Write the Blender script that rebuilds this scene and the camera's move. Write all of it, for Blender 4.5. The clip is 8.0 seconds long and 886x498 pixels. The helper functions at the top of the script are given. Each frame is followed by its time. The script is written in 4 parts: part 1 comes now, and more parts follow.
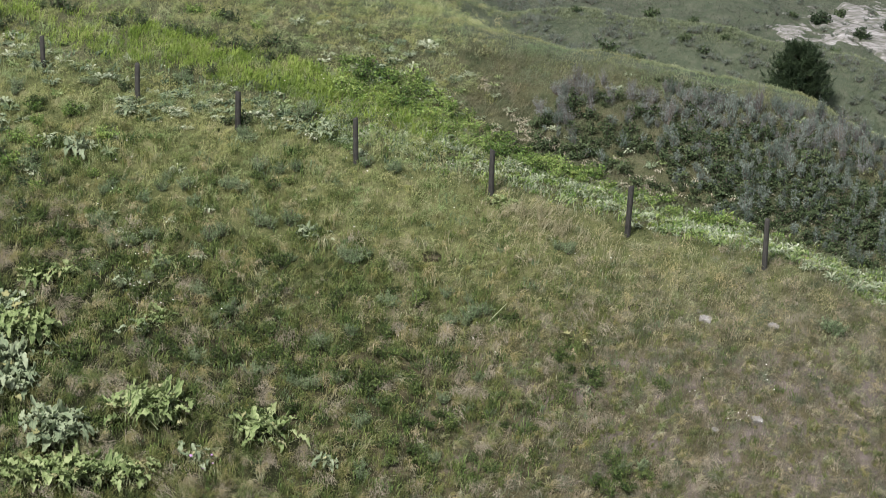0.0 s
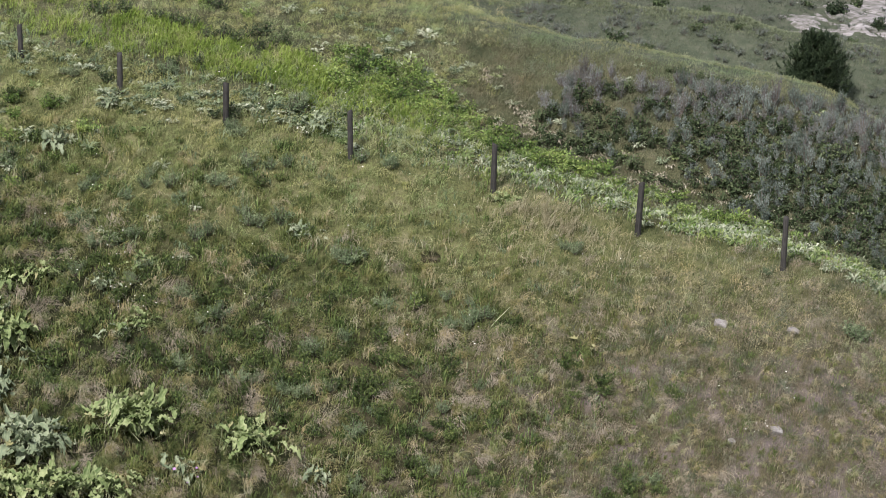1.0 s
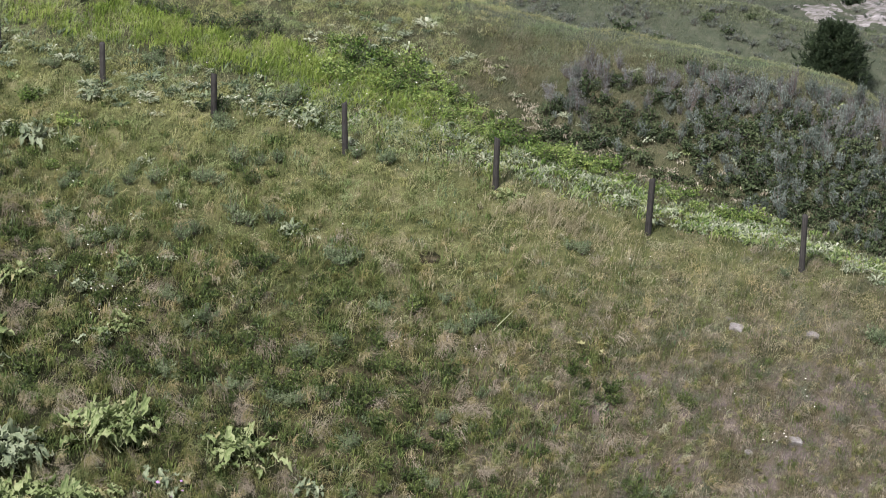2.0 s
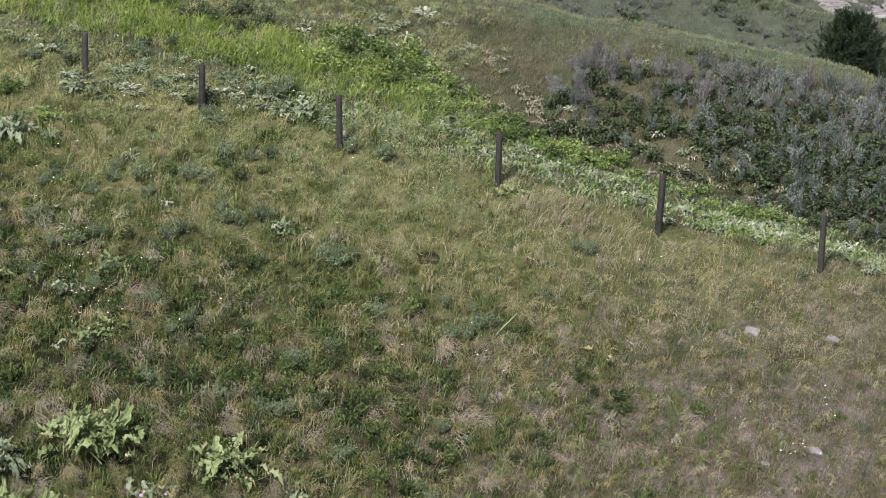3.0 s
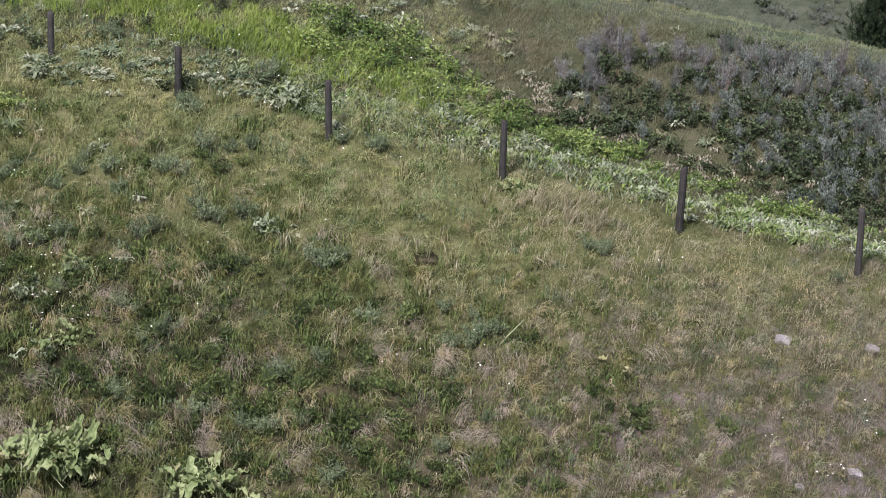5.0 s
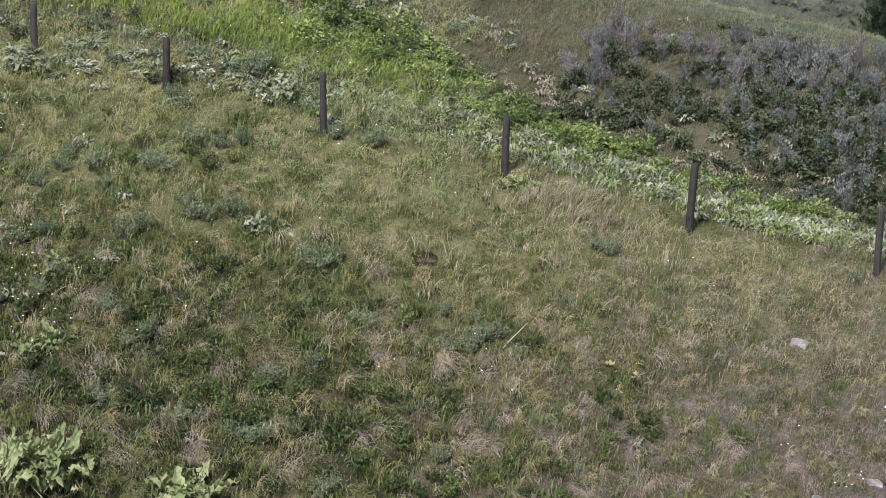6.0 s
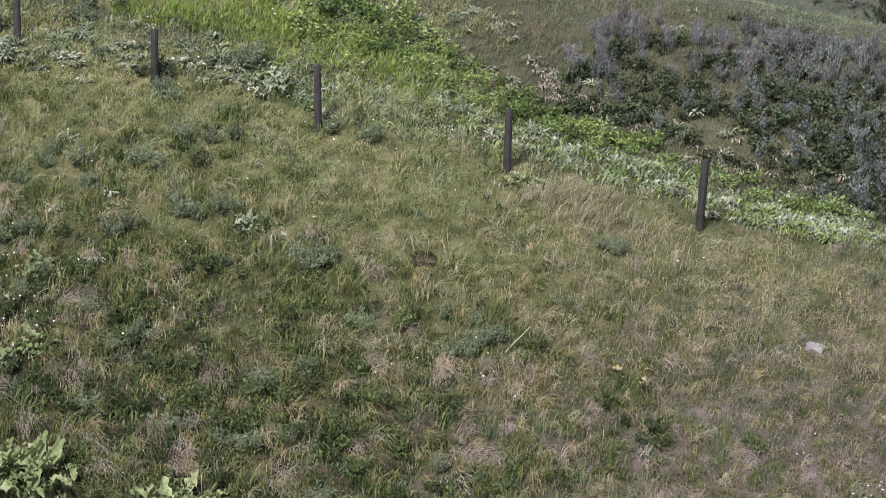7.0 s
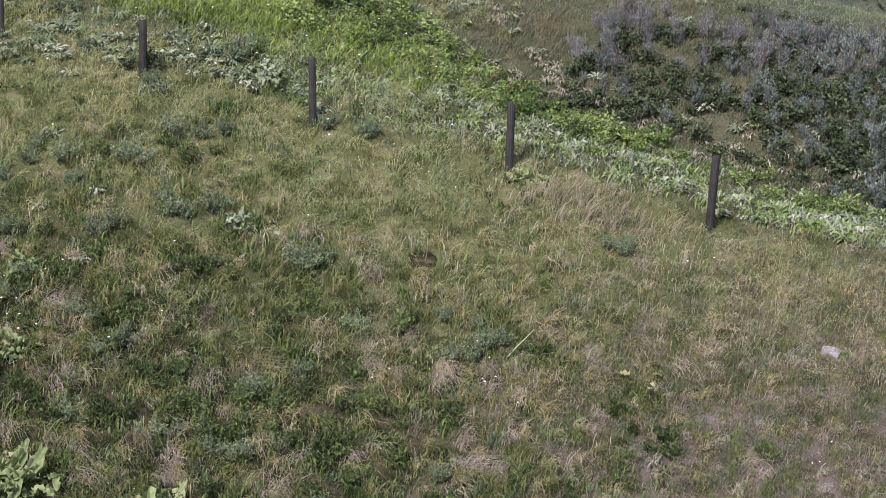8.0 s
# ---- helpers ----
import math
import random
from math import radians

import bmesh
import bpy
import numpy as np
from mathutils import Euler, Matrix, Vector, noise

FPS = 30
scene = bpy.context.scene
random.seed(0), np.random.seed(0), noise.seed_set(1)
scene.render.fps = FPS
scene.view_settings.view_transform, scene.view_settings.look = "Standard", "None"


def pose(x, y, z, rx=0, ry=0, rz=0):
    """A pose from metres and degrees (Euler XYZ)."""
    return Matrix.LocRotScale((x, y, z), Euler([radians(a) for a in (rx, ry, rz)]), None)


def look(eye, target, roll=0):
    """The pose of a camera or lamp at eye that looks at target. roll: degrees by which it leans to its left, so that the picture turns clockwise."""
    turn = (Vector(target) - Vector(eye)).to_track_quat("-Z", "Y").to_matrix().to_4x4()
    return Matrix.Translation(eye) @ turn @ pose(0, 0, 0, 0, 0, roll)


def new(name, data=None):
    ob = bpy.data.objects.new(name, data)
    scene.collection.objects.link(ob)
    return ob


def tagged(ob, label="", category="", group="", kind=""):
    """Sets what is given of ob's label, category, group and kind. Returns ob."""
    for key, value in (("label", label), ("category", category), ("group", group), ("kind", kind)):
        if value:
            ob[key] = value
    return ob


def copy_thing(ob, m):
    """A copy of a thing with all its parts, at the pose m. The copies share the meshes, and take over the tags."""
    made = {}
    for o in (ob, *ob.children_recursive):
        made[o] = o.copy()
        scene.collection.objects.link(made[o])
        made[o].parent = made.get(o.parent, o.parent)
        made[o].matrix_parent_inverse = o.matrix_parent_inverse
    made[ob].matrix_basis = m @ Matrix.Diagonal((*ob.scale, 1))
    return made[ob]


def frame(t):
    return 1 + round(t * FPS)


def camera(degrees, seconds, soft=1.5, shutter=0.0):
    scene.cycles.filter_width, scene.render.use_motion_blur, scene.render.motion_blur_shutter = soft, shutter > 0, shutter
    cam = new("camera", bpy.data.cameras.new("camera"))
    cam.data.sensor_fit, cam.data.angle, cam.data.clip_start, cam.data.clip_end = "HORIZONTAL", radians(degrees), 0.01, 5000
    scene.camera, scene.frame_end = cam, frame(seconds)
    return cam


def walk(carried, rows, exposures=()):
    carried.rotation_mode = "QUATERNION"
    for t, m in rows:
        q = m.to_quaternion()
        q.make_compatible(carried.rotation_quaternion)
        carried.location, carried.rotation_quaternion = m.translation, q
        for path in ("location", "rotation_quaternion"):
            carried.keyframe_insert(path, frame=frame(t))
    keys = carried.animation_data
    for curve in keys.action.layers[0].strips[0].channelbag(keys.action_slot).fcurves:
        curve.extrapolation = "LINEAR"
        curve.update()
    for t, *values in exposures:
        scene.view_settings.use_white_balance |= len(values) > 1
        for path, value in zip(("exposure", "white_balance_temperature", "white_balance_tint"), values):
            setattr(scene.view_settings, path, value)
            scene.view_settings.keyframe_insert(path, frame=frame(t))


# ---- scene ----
cam = camera(16.57, 8.0, soft=0.7)

# A long lens: the camera flies in on a straight line, and pans by a hair to the east.
TILT, LEAN = -17.0, 2.3
AIM = Vector((0.0, 31.56, 5.35))
AHEAD = Vector((0, math.cos(radians(TILT)), math.sin(radians(TILT))))


def eye_at(t):
    return AIM - AHEAD * (82.5 / (1 + 0.0586 * t))


def facing(t):
    return eye_at(t) + AHEAD + Vector((0.000155 * t, 0, -0.000005 * t * t))


EXPOSURE = 0.665
TIMES = (0, 0.5, 1, 1.5, 2, 2.5, 3, 3.5, 4, 4.5, 5, 5.5, 6, 6.5, 7, 7.5, 8)
walk(cam, [(t, look(eye_at(t), facing(t), LEAN)) for t in TIMES],
     exposures=((0, EXPOSURE, 6500, 11), (0.5, EXPOSURE, 6480, 15), (1.5, EXPOSURE, 6450, 18), (4.5, EXPOSURE, 6250, 24), (8, EXPOSURE, 6100, 28)))

# ---- light: a bright overcast sky ----
world = bpy.data.worlds.new("overcast_sky")
scene.world = world
world.use_nodes = True
wn, wl = world.node_tree.nodes, world.node_tree.links
sky = wn.new("ShaderNodeTexSky")
sky.sky_type, sky.sun_disc = "NISHITA", False
sky.sun_elevation, sky.sun_rotation = radians(50), radians(-120)
sky.air_density, sky.dust_density, sky.ozone_density = 1.0, 4.0, 1.0
cloud = wn.new("ShaderNodeMixRGB")
cloud.inputs["Fac"].default_value = 0.75
cloud.inputs["Color2"].default_value = (5.0, 5.2, 5.6, 1)
wl.new(sky.outputs[0], cloud.inputs["Color1"])
wl.new(cloud.outputs[0], wn["Background"].inputs["Color"])
wn["Background"].inputs["Strength"].default_value = 0.095

sun = new("sun", bpy.data.lights.new("sun", "SUN"))
sun.data.energy, sun.data.angle, sun.data.color = 4.1, radians(10), (1.0, 0.96, 0.9)
sun.matrix_world = look((-14, 4, 40), (0, 32, 6))

# ---- the lie of the land ----
FENCE_Y, FENCE_SLOPE = 33.76, -0.361


def ease(a, b, v):
    u = np.clip((np.asarray(v, float) - a) / (b - a), 0, 1)
    return u * u * (3 - 2 * u)


def rounded(nodes, blur):
    """A profile through a few heights, its corners rounded off."""
    grid = np.arange(-700, 1400.01, 0.1)
    h = np.interp(grid, [n for n, _ in nodes], [v for _, v in nodes])
    k = int(blur * 10)
    soft = h
    for _ in range(2):
        pad = np.pad(soft, k, mode="edge")
        total = np.cumsum(np.insert(pad, 0, 0))
        soft = (total[2 * k + 1:] - total[:-2 * k - 1]) / (2 * k + 1)
    return lambda n: np.interp(n, grid, soft)


# Heights over the distance past the fence, on seven lines running up the slope; between them the ground blends.
LINES = (-13, -7, -2.5, 1.5, 5.5, 9.5, 14.5)
REACHES = (-14, -10, -6, -3, 0, 1, 2.5, 4.3, 5.6, 7, 8.5, 10, 11, 12.5, 14.5, 16.5, 18.5, 20.5, 22.5, 24.5, 28, 33, 42, 60)
PROFILES = (
    (-0.14, 1.67, 3.66, 4.95, 6.17, 6.5, 6.96, 7.4, 7.67, 7.89, 7.94, 8.09, 8.11, 8.26, 8.44, 8.6, 8.66, 8.66, 8.67, 8.66, 8.66, 8.52, 7.99, 7.39),
    (-0.99, 1.6, 3.82, 5.27, 6.59, 6.91, 7.41, 7.87, 8.14, 8.38, 8.56, 8.72, 8.88, 9.11, 9.3, 9.43, 9.42, 9.46, 9.48, 9.49, 9.49, 9.29, 8.8, 7.62),
    (-1.36, 1.43, 3.75, 5.28, 6.66, 6.96, 7.4, 7.81, 8.16, 8.45, 8.69, 8.91, 9, 9.06, 9.1, 9.43, 9.56, 9.55, 9.49, 9.45, 9.53, 9.4, 8.97, 7.95),
    (-1.8, 1.23, 3.69, 5.31, 6.73, 6.86, 6.86, 6.95, 7.61, 8.12, 8.59, 8.86, 8.65, 7.79, 7.51, 7.69, 7.52, 6.93, 6.29, 6.18, 6.55, 6.88, 7.24, 7.86),
    (-2.29, 1, 3.55, 5.26, 6.73, 6.81, 6.67, 6.74, 7.61, 8.3, 9, 9.27, 8.86, 7.62, 7.77, 8.4, 8.55, 7.96, 7.32, 7.21, 7.56, 7.86, 8.2, 8.76),
    (-2.86, 0.91, 3.5, 5.41, 6.96, 7.03, 6.67, 6.78, 7.94, 8.67, 9.41, 9.58, 9.11, 7.9, 7.99, 8.79, 9.07, 8.47, 7.82, 7.69, 8.01, 8.26, 8.52, 8.94),
    (-3.48, -0.93, 1.78, 3.73, 5.49, 5.88, 6.3, 6.4, 7.06, 7.9, 8.5, 8.71, 8.36, 7.1, 7.18, 8.57, 9.29, 8.67, 7.99, 7.83, 8.09, 8.27, 8.81, 9.56),
)
profiles = [rounded([(-700, -7.5), (-60, -7.0), (-34, -5.0), (-22, -1.4)] + list(zip(REACHES, heights)) + [(120, 26), (1400, 60)], 0.5) for heights in PROFILES]


def waves(x, y):
    """Low swells in the ground, a hand high."""
    return (0.10 * np.sin(0.9 * x + 0.4 * y) * np.sin(0.7 * y - 0.35 * x + 1.0) + 0.05 * np.sin(2.1 * x - 1.3 * y + 0.5) * np.sin(1.9 * y + 1.1 * x)
            + 0.025 * np.sin(4.7 * x + 2.9 * y) * np.sin(5.3 * y - 3.1 * x + 2.0))


def beyond(x, y):
    """Metres past the fence line."""
    return (np.asarray(y) - FENCE_Y - FENCE_SLOPE * np.asarray(x)) * 0.9406


def height(x, y):
    x, y = np.asarray(x, float), np.asarray(y, float)
    n = beyond(x, y)
    h = -9.6 * np.tanh(x / 60) + waves(x, y) * (1 + 0.5 * ease(10, 30, n))
    for k, profile in enumerate(profiles):
        share = np.ones_like(x)
        if k > 0:
            share = np.minimum(share, ease(LINES[k - 1], LINES[k], x))
        if k < len(LINES) - 1:
            share = np.minimum(share, 1 - ease(LINES[k], LINES[k + 1], x))
        h = h + share * profile(n)
    return h

# ---- materials ----
def shader(name, rough=0.85, specular=0.25):
    mat = bpy.data.materials.new(name)
    mat.use_nodes = True
    nodes, links = mat.node_tree.nodes, mat.node_tree.links
    bsdf = nodes["Principled BSDF"]
    bsdf.inputs["Roughness"].default_value = rough
    bsdf.inputs["Specular IOR Level"].default_value = specular
    return mat, nodes, links, bsdf


def place(nodes, links, scale=(1, 1, 1), kind="Object"):
    coord, mapping = nodes.new("ShaderNodeTexCoord"), nodes.new("ShaderNodeMapping")
    mapping.inputs["Scale"].default_value = scale
    links.new(coord.outputs[kind], mapping.inputs["Vector"])
    return mapping.outputs["Vector"]


def grain(nodes, links, vector, scale, detail=4.0, rough=0.55):
    tex = nodes.new("ShaderNodeTexNoise")
    tex.inputs["Scale"].default_value, tex.inputs["Detail"].default_value, tex.inputs["Roughness"].default_value = scale, detail, rough
    links.new(vector, tex.inputs["Vector"])
    return tex.outputs["Fac"]


def ramp(nodes, links, fac, stops):
    node = nodes.new("ShaderNodeValToRGB")
    e = node.color_ramp.elements
    while len(e) < len(stops):
        e.new(0.5)
    for k, (at, colour) in enumerate(stops):
        e[k].position, e[k].color = at, (*colour, 1)
    links.new(fac, node.inputs["Fac"])
    return node.outputs["Color"]


def mixed(nodes, links, fac, a, b, blend="MIX"):
    node = nodes.new("ShaderNodeMixRGB")
    node.blend_type = blend
    for value, socket in ((fac, "Fac"), (a, "Color1"), (b, "Color2")):
        if isinstance(value, (int, float)):
            node.inputs[socket].default_value = value if socket == "Fac" else (value, value, value, 1)
        elif isinstance(value, tuple):
            node.inputs[socket].default_value = (*value, 1)
        else:
            links.new(value, node.inputs[socket])
    return node.outputs["Color"]


def number(nodes, links, op, a, b):
    node = nodes.new("ShaderNodeMath")
    node.operation = op
    for k, value in enumerate((a, b)):
        if isinstance(value, (int, float)):
            node.inputs[k].default_value = value
        else:
            links.new(value, node.inputs[k])
    return node.outputs[0]


def bumped(nodes, links, bsdf, fac, strength, distance):
    bump = nodes.new("ShaderNodeBump")
    bump.inputs["Strength"].default_value, bump.inputs["Distance"].default_value = strength, distance
    links.new(fac, bump.inputs["Height"])
    links.new(bump.outputs["Normal"], bsdf.inputs["Normal"])


def ground_material():
    mat, nodes, links, bsdf = shader("soil_and_litter", 0.95, 0.1)
    v = place(nodes, links)
    patches, fine = grain(nodes, links, v, 1.3, 6, 0.7), grain(nodes, links, v, 34, 6, 0.75)
    # the near-black stop also stands in for shade in hollows between tussocks
    soil = ramp(nodes, links, patches, [(0.40, (0.016, 0.019, 0.009)), (0.56, (0.075, 0.068, 0.042)), (0.74, (0.132, 0.113, 0.112))])
    split = nodes.new("ShaderNodeSeparateXYZ")
    links.new(v, split.inputs[0])
    # thin bare soil to the east; green cover past the fence
    east = number(nodes, links, "MULTIPLY", number(nodes, links, "MINIMUM", split.outputs[0], 9.0), 0.018)
    links.new(number(nodes, links, "ADD", patches, east), soil.node.inputs["Fac"])
    past = number(nodes, links, "ADD", split.outputs[1], number(nodes, links, "MULTIPLY", split.outputs[0], -FENCE_SLOPE))
    past = number(nodes, links, "MULTIPLY", number(nodes, links, "SUBTRACT", past, FENCE_Y), 0.1)
    # green litter towards the fence, paled so shaded gaps between tufts come out lighter
    upper = number(nodes, links, "SUBTRACT", number(nodes, links, "ADD", past, 0.8), number(nodes, links, "MULTIPLY", number(nodes, links, "MAXIMUM", split.outputs[0], 0.0), 0.04))
    soil = mixed(nodes, links, ramp(nodes, links, upper, [(0.1, (0, 0, 0)), (0.5, (1, 1, 1))]), soil, ramp(nodes, links, patches, [(0.36, (0.06, 0.074, 0.03)), (0.54, (0.115, 0.124, 0.058)), (0.7, (0.18, 0.172, 0.108))]))
    soil = mixed(nodes, links, ramp(nodes, links, past, [(0.0, (0, 0, 0)), (0.15, (1, 1, 1))]), soil, ramp(nodes, links, patches, [(0.35, (0.046, 0.055, 0.029)), (0.55, (0.08, 0.084, 0.05)), (0.7, (0.108, 0.104, 0.073))]))
    # ground of the far hills: greyed towards blue in place of haze
    soil = mixed(nodes, links, ramp(nodes, links, past, [(0.85, (0, 0, 0)), (1.0, (1, 1, 1))]), soil,
                 ramp(nodes, links, grain(nodes, links, v, 2.6, 6, 0.7), [(0.35, (0.044, 0.058, 0.039)), (0.5, (0.064, 0.078, 0.053)), (0.66, (0.092, 0.10, 0.074))]))
    spots = ramp(nodes, links, fine, [(0.32, (0.3, 0.3, 0.28)), (0.5, (0.9, 0.9, 0.85)), (0.68, (1.7, 1.65, 1.55))])
    closed = ramp(nodes, links, past, [(0.95, (0, 0, 0)), (1.15, (0.75, 0.75, 0.75))])
    spots = mixed(nodes, links, closed, spots, (1.0, 1.0, 1.0))
    links.new(mixed(nodes, links, 1.0, soil, spots, "MULTIPLY"), bsdf.inputs["Base Color"])
    bumped(nodes, links, bsdf, fine, 0.6, 0.03)
    return mat


def blade_material(name, colours, patch_scale=0.7, shift=0.5, translucent=0.22, dry=0.0, single=0.0, hues=0.0, tuft=False, veined=False):
    """Leaves and blades: each its own tint, in patches that lean to one tint or the other, light shining through."""
    mat, nodes, links, bsdf = shader(name, 0.7, 0.25)
    geo = nodes.new("ShaderNodeNewGeometry")
    patch = grain(nodes, links, place(nodes, links), patch_scale, 3, 0.6)
    spread = number(nodes, links, "MULTIPLY", number(nodes, links, "SUBTRACT", patch, 0.5), 2.6 * shift)
    own = geo.outputs["Random Per Island"]
    if tuft:
        # the blades of one tuft are nearly alike
        tint = nodes.new("ShaderNodeAttribute")
        tint.attribute_name = "tint"
        own = number(nodes, links, "ADD", number(nodes, links, "MULTIPLY", own, 0.22), number(nodes, links, "MULTIPLY", tint.outputs["Fac"], 0.78))
    fac = number(nodes, links, "ADD", number(nodes, links, "ADD", number(nodes, links, "MULTIPLY", own, 1 - 0.4 * shift), 0.2 * shift), spread)
    if dry:
        # the slope dries out towards its eastern end
        split = nodes.new("ShaderNodeSeparateXYZ")
        links.new(place(nodes, links), split.inputs[0])
        fac = number(nodes, links, "ADD", fac, number(nodes, links, "MULTIPLY", split.outputs[0], dry))
    if single:
        info = nodes.new("ShaderNodeObjectInfo")
        fac = number(nodes, links, "ADD", fac, number(nodes, links, "MULTIPLY", number(nodes, links, "SUBTRACT", info.outputs["Random"], 0.5), single))
    step = 1 / (len(colours) - 1)
    colour = ramp(nodes, links, fac, [(k * step, c) for k, c in enumerate(colours)])
    if hues:
        # neighbouring clumps lean to gold, to blue-green or to grey
        other = grain(nodes, links, place(nodes, links, (1, 1, 1.3)), hues, 2, 0.5)
        lean = ramp(nodes, links, other, [(0.32, (0.82, 0.98, 0.95)), (0.5, (1.0, 1.0, 1.0)), (0.68, (1.07, 1.0, 0.87))])
        colour = mixed(nodes, links, 1.0, colour, lean, "MULTIPLY")
    if veined:
        # midrib and margin are paler than the blade between them
        vein = nodes.new("ShaderNodeAttribute")
        vein.attribute_name = "vein"
        colour = mixed(nodes, links, number(nodes, links, "MULTIPLY", vein.outputs["Fac"], 0.25), colour, (0.45, 0.48, 0.28))
    links.new(colour, bsdf.inputs["Base Color"])
    if translucent:
        trans, mix = nodes.new("ShaderNodeBsdfTranslucent"), nodes.new("ShaderNodeMixShader")
        links.new(colour, trans.inputs["Color"])
        mix.inputs["Fac"].default_value = translucent
        links.new(bsdf.outputs[0], mix.inputs[1])
        links.new(trans.outputs[0], mix.inputs[2])
        links.new(mix.outputs[0], nodes["Material Output"].inputs["Surface"])
    return mat


def wood_material(name, dark, pale):
    mat, nodes, links, bsdf = shader(name, 0.9, 0.15)
    along = grain(nodes, links, place(nodes, links, (26, 26, 1.6)), 1.6, 6, 0.7)
    blotch = grain(nodes, links, place(nodes, links), 5, 3)
    info = nodes.new("ShaderNodeObjectInfo")
    tone = number(nodes, links, "ADD", number(nodes, links, "MULTIPLY", along, 0.75), number(nodes, links, "MULTIPLY", blotch, 0.3))
    tone = number(nodes, links, "ADD", tone, number(nodes, links, "MULTIPLY", number(nodes, links, "SUBTRACT", info.outputs["Random"], 0.5), 0.12))
    links.new(ramp(nodes, links, tone, [(0.32, dark), (0.75, pale)]), bsdf.inputs["Base Color"])
    bumped(nodes, links, bsdf, along, 0.9, 0.012)
    return mat


SOIL = ground_material()
# The darkest stops of turf and tussock also carry shade between the blades.
TURF = blade_material("short_turf", [(0.026, 0.042, 0.012), (0.07, 0.092, 0.028), (0.145, 0.156, 0.062), (0.26, 0.24, 0.155)], 1.4, 0.6, dry=0.010, hues=1.6, tuft=True)
GRASS = blade_material("tussock_grass", [(0.024, 0.04, 0.010), (0.098, 0.118, 0.036), (0.205, 0.208, 0.086), (0.325, 0.298, 0.178), (0.44, 0.395, 0.295)], 1.7, 0.6, 0.16, dry=0.008, hues=1.8, tuft=True)
GULLY = blade_material("gully_turf", [(0.07, 0.084, 0.045), (0.115, 0.128, 0.072), (0.165, 0.168, 0.105), (0.235, 0.216, 0.155)], 0.7, 0.7, hues=1.2, tuft=True)
THATCH = blade_material("dead_thatch", [(0.165, 0.145, 0.108), (0.29, 0.258, 0.198), (0.46, 0.418, 0.335)], 1.5, 0.15, tuft=True)
MEADOW_GREEN = blade_material("fresh_green_blades", [(0.038, 0.062, 0.017), (0.10, 0.136, 0.04), (0.205, 0.238, 0.09)], 1.3, 0.4, 0.2, hues=1.2, tuft=True)
STUBBLE = blade_material("grey_stubble", [(0.048, 0.066, 0.036), (0.118, 0.126, 0.074), (0.225, 0.208, 0.15), (0.37, 0.325, 0.262)], 1.6, 0.5, hues=1.6, tuft=True)
STRAW = blade_material("dry_straw", [(0.21, 0.20, 0.12), (0.32, 0.30, 0.19), (0.46, 0.43, 0.31)], 1.0, 0.3)
LUSH = blade_material("lush_grass", [(0.085, 0.15, 0.026), (0.195, 0.28, 0.054), (0.32, 0.40, 0.115)], 0.9, 0.5, tuft=True)
# Dark leaves, deepened further to stand in for shade around the clumps.
FORB = blade_material("dark_forb_leaves", [(0.018, 0.033, 0.009), (0.06, 0.094, 0.026), (0.165, 0.212, 0.07)], 1.2, 0.4, 0.18, single=0.6, hues=1.5)
FORB_BLUE = blade_material("blue_green_forb_leaves", [(0.06, 0.105, 0.052), (0.12, 0.172, 0.092), (0.22, 0.27, 0.165)], 1.2, 0.4, 0.2)
# Haze is mixed into both far grasses as a bluish grey.
FAR_GRASS = blade_material("hill_grass", [(0.068, 0.09, 0.056), (0.092, 0.116, 0.073), (0.118, 0.14, 0.09), (0.15, 0.165, 0.115)], 0.3, 0.7, tuft=True)
DULL_GRASS = blade_material("dull_hill_grass", [(0.078, 0.096, 0.068), (0.096, 0.113, 0.083), (0.116, 0.128, 0.10), (0.142, 0.146, 0.12)], 0.25, 0.7, tuft=True)
# Yellow-green by nature; the extra brightness stands in for light on the ridge.
RIDGE_GRASS = blade_material("ridge_grass", [(0.148, 0.18, 0.092), (0.205, 0.232, 0.125), (0.275, 0.286, 0.175)], 0.5, 0.5, hues=0.8, tuft=True)
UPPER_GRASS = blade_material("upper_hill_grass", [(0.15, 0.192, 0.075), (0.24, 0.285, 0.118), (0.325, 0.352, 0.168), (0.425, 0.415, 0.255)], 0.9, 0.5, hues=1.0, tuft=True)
# Light on the second hill's crest is put into this paler grass colour.
LIT_CREST_GRASS = blade_material("lit_crest_grass", [(0.132, 0.165, 0.092), (0.162, 0.19, 0.11), (0.20, 0.218, 0.138)], 0.5, 0.4, tuft=True)
TAN_GRASS = blade_material("tan_slope_grass", [(0.205, 0.22, 0.112), (0.30, 0.30, 0.165), (0.39, 0.365, 0.225), (0.48, 0.43, 0.305)], 1.1, 0.4, hues=1.4, tuft=True)
SHRUB = blade_material("green_shrub_leaves", [(0.036, 0.072, 0.016), (0.12, 0.19, 0.044), (0.26, 0.34, 0.108)], 0.6, 0.35, 0.2, single=0.8, hues=1.5)
DARK_SHRUB = blade_material("dark_shrub_leaves", [(0.022, 0.038, 0.016), (0.052, 0.08, 0.033), (0.115, 0.148, 0.072)], 0.6, 0.35, 0.2, single=0.6)
SAGE = blade_material("sagebrush_leaves", [(0.058, 0.082, 0.064), (0.114, 0.146, 0.124), (0.225, 0.268, 0.236)], 0.6, 0.25, 0.1, single=0.6)
HILL_SAGE = blade_material("hill_sage_leaves", [(0.09, 0.112, 0.09), (0.115, 0.138, 0.115), (0.15, 0.172, 0.15)], 0.6, 0.25, 0.1, single=0.5)
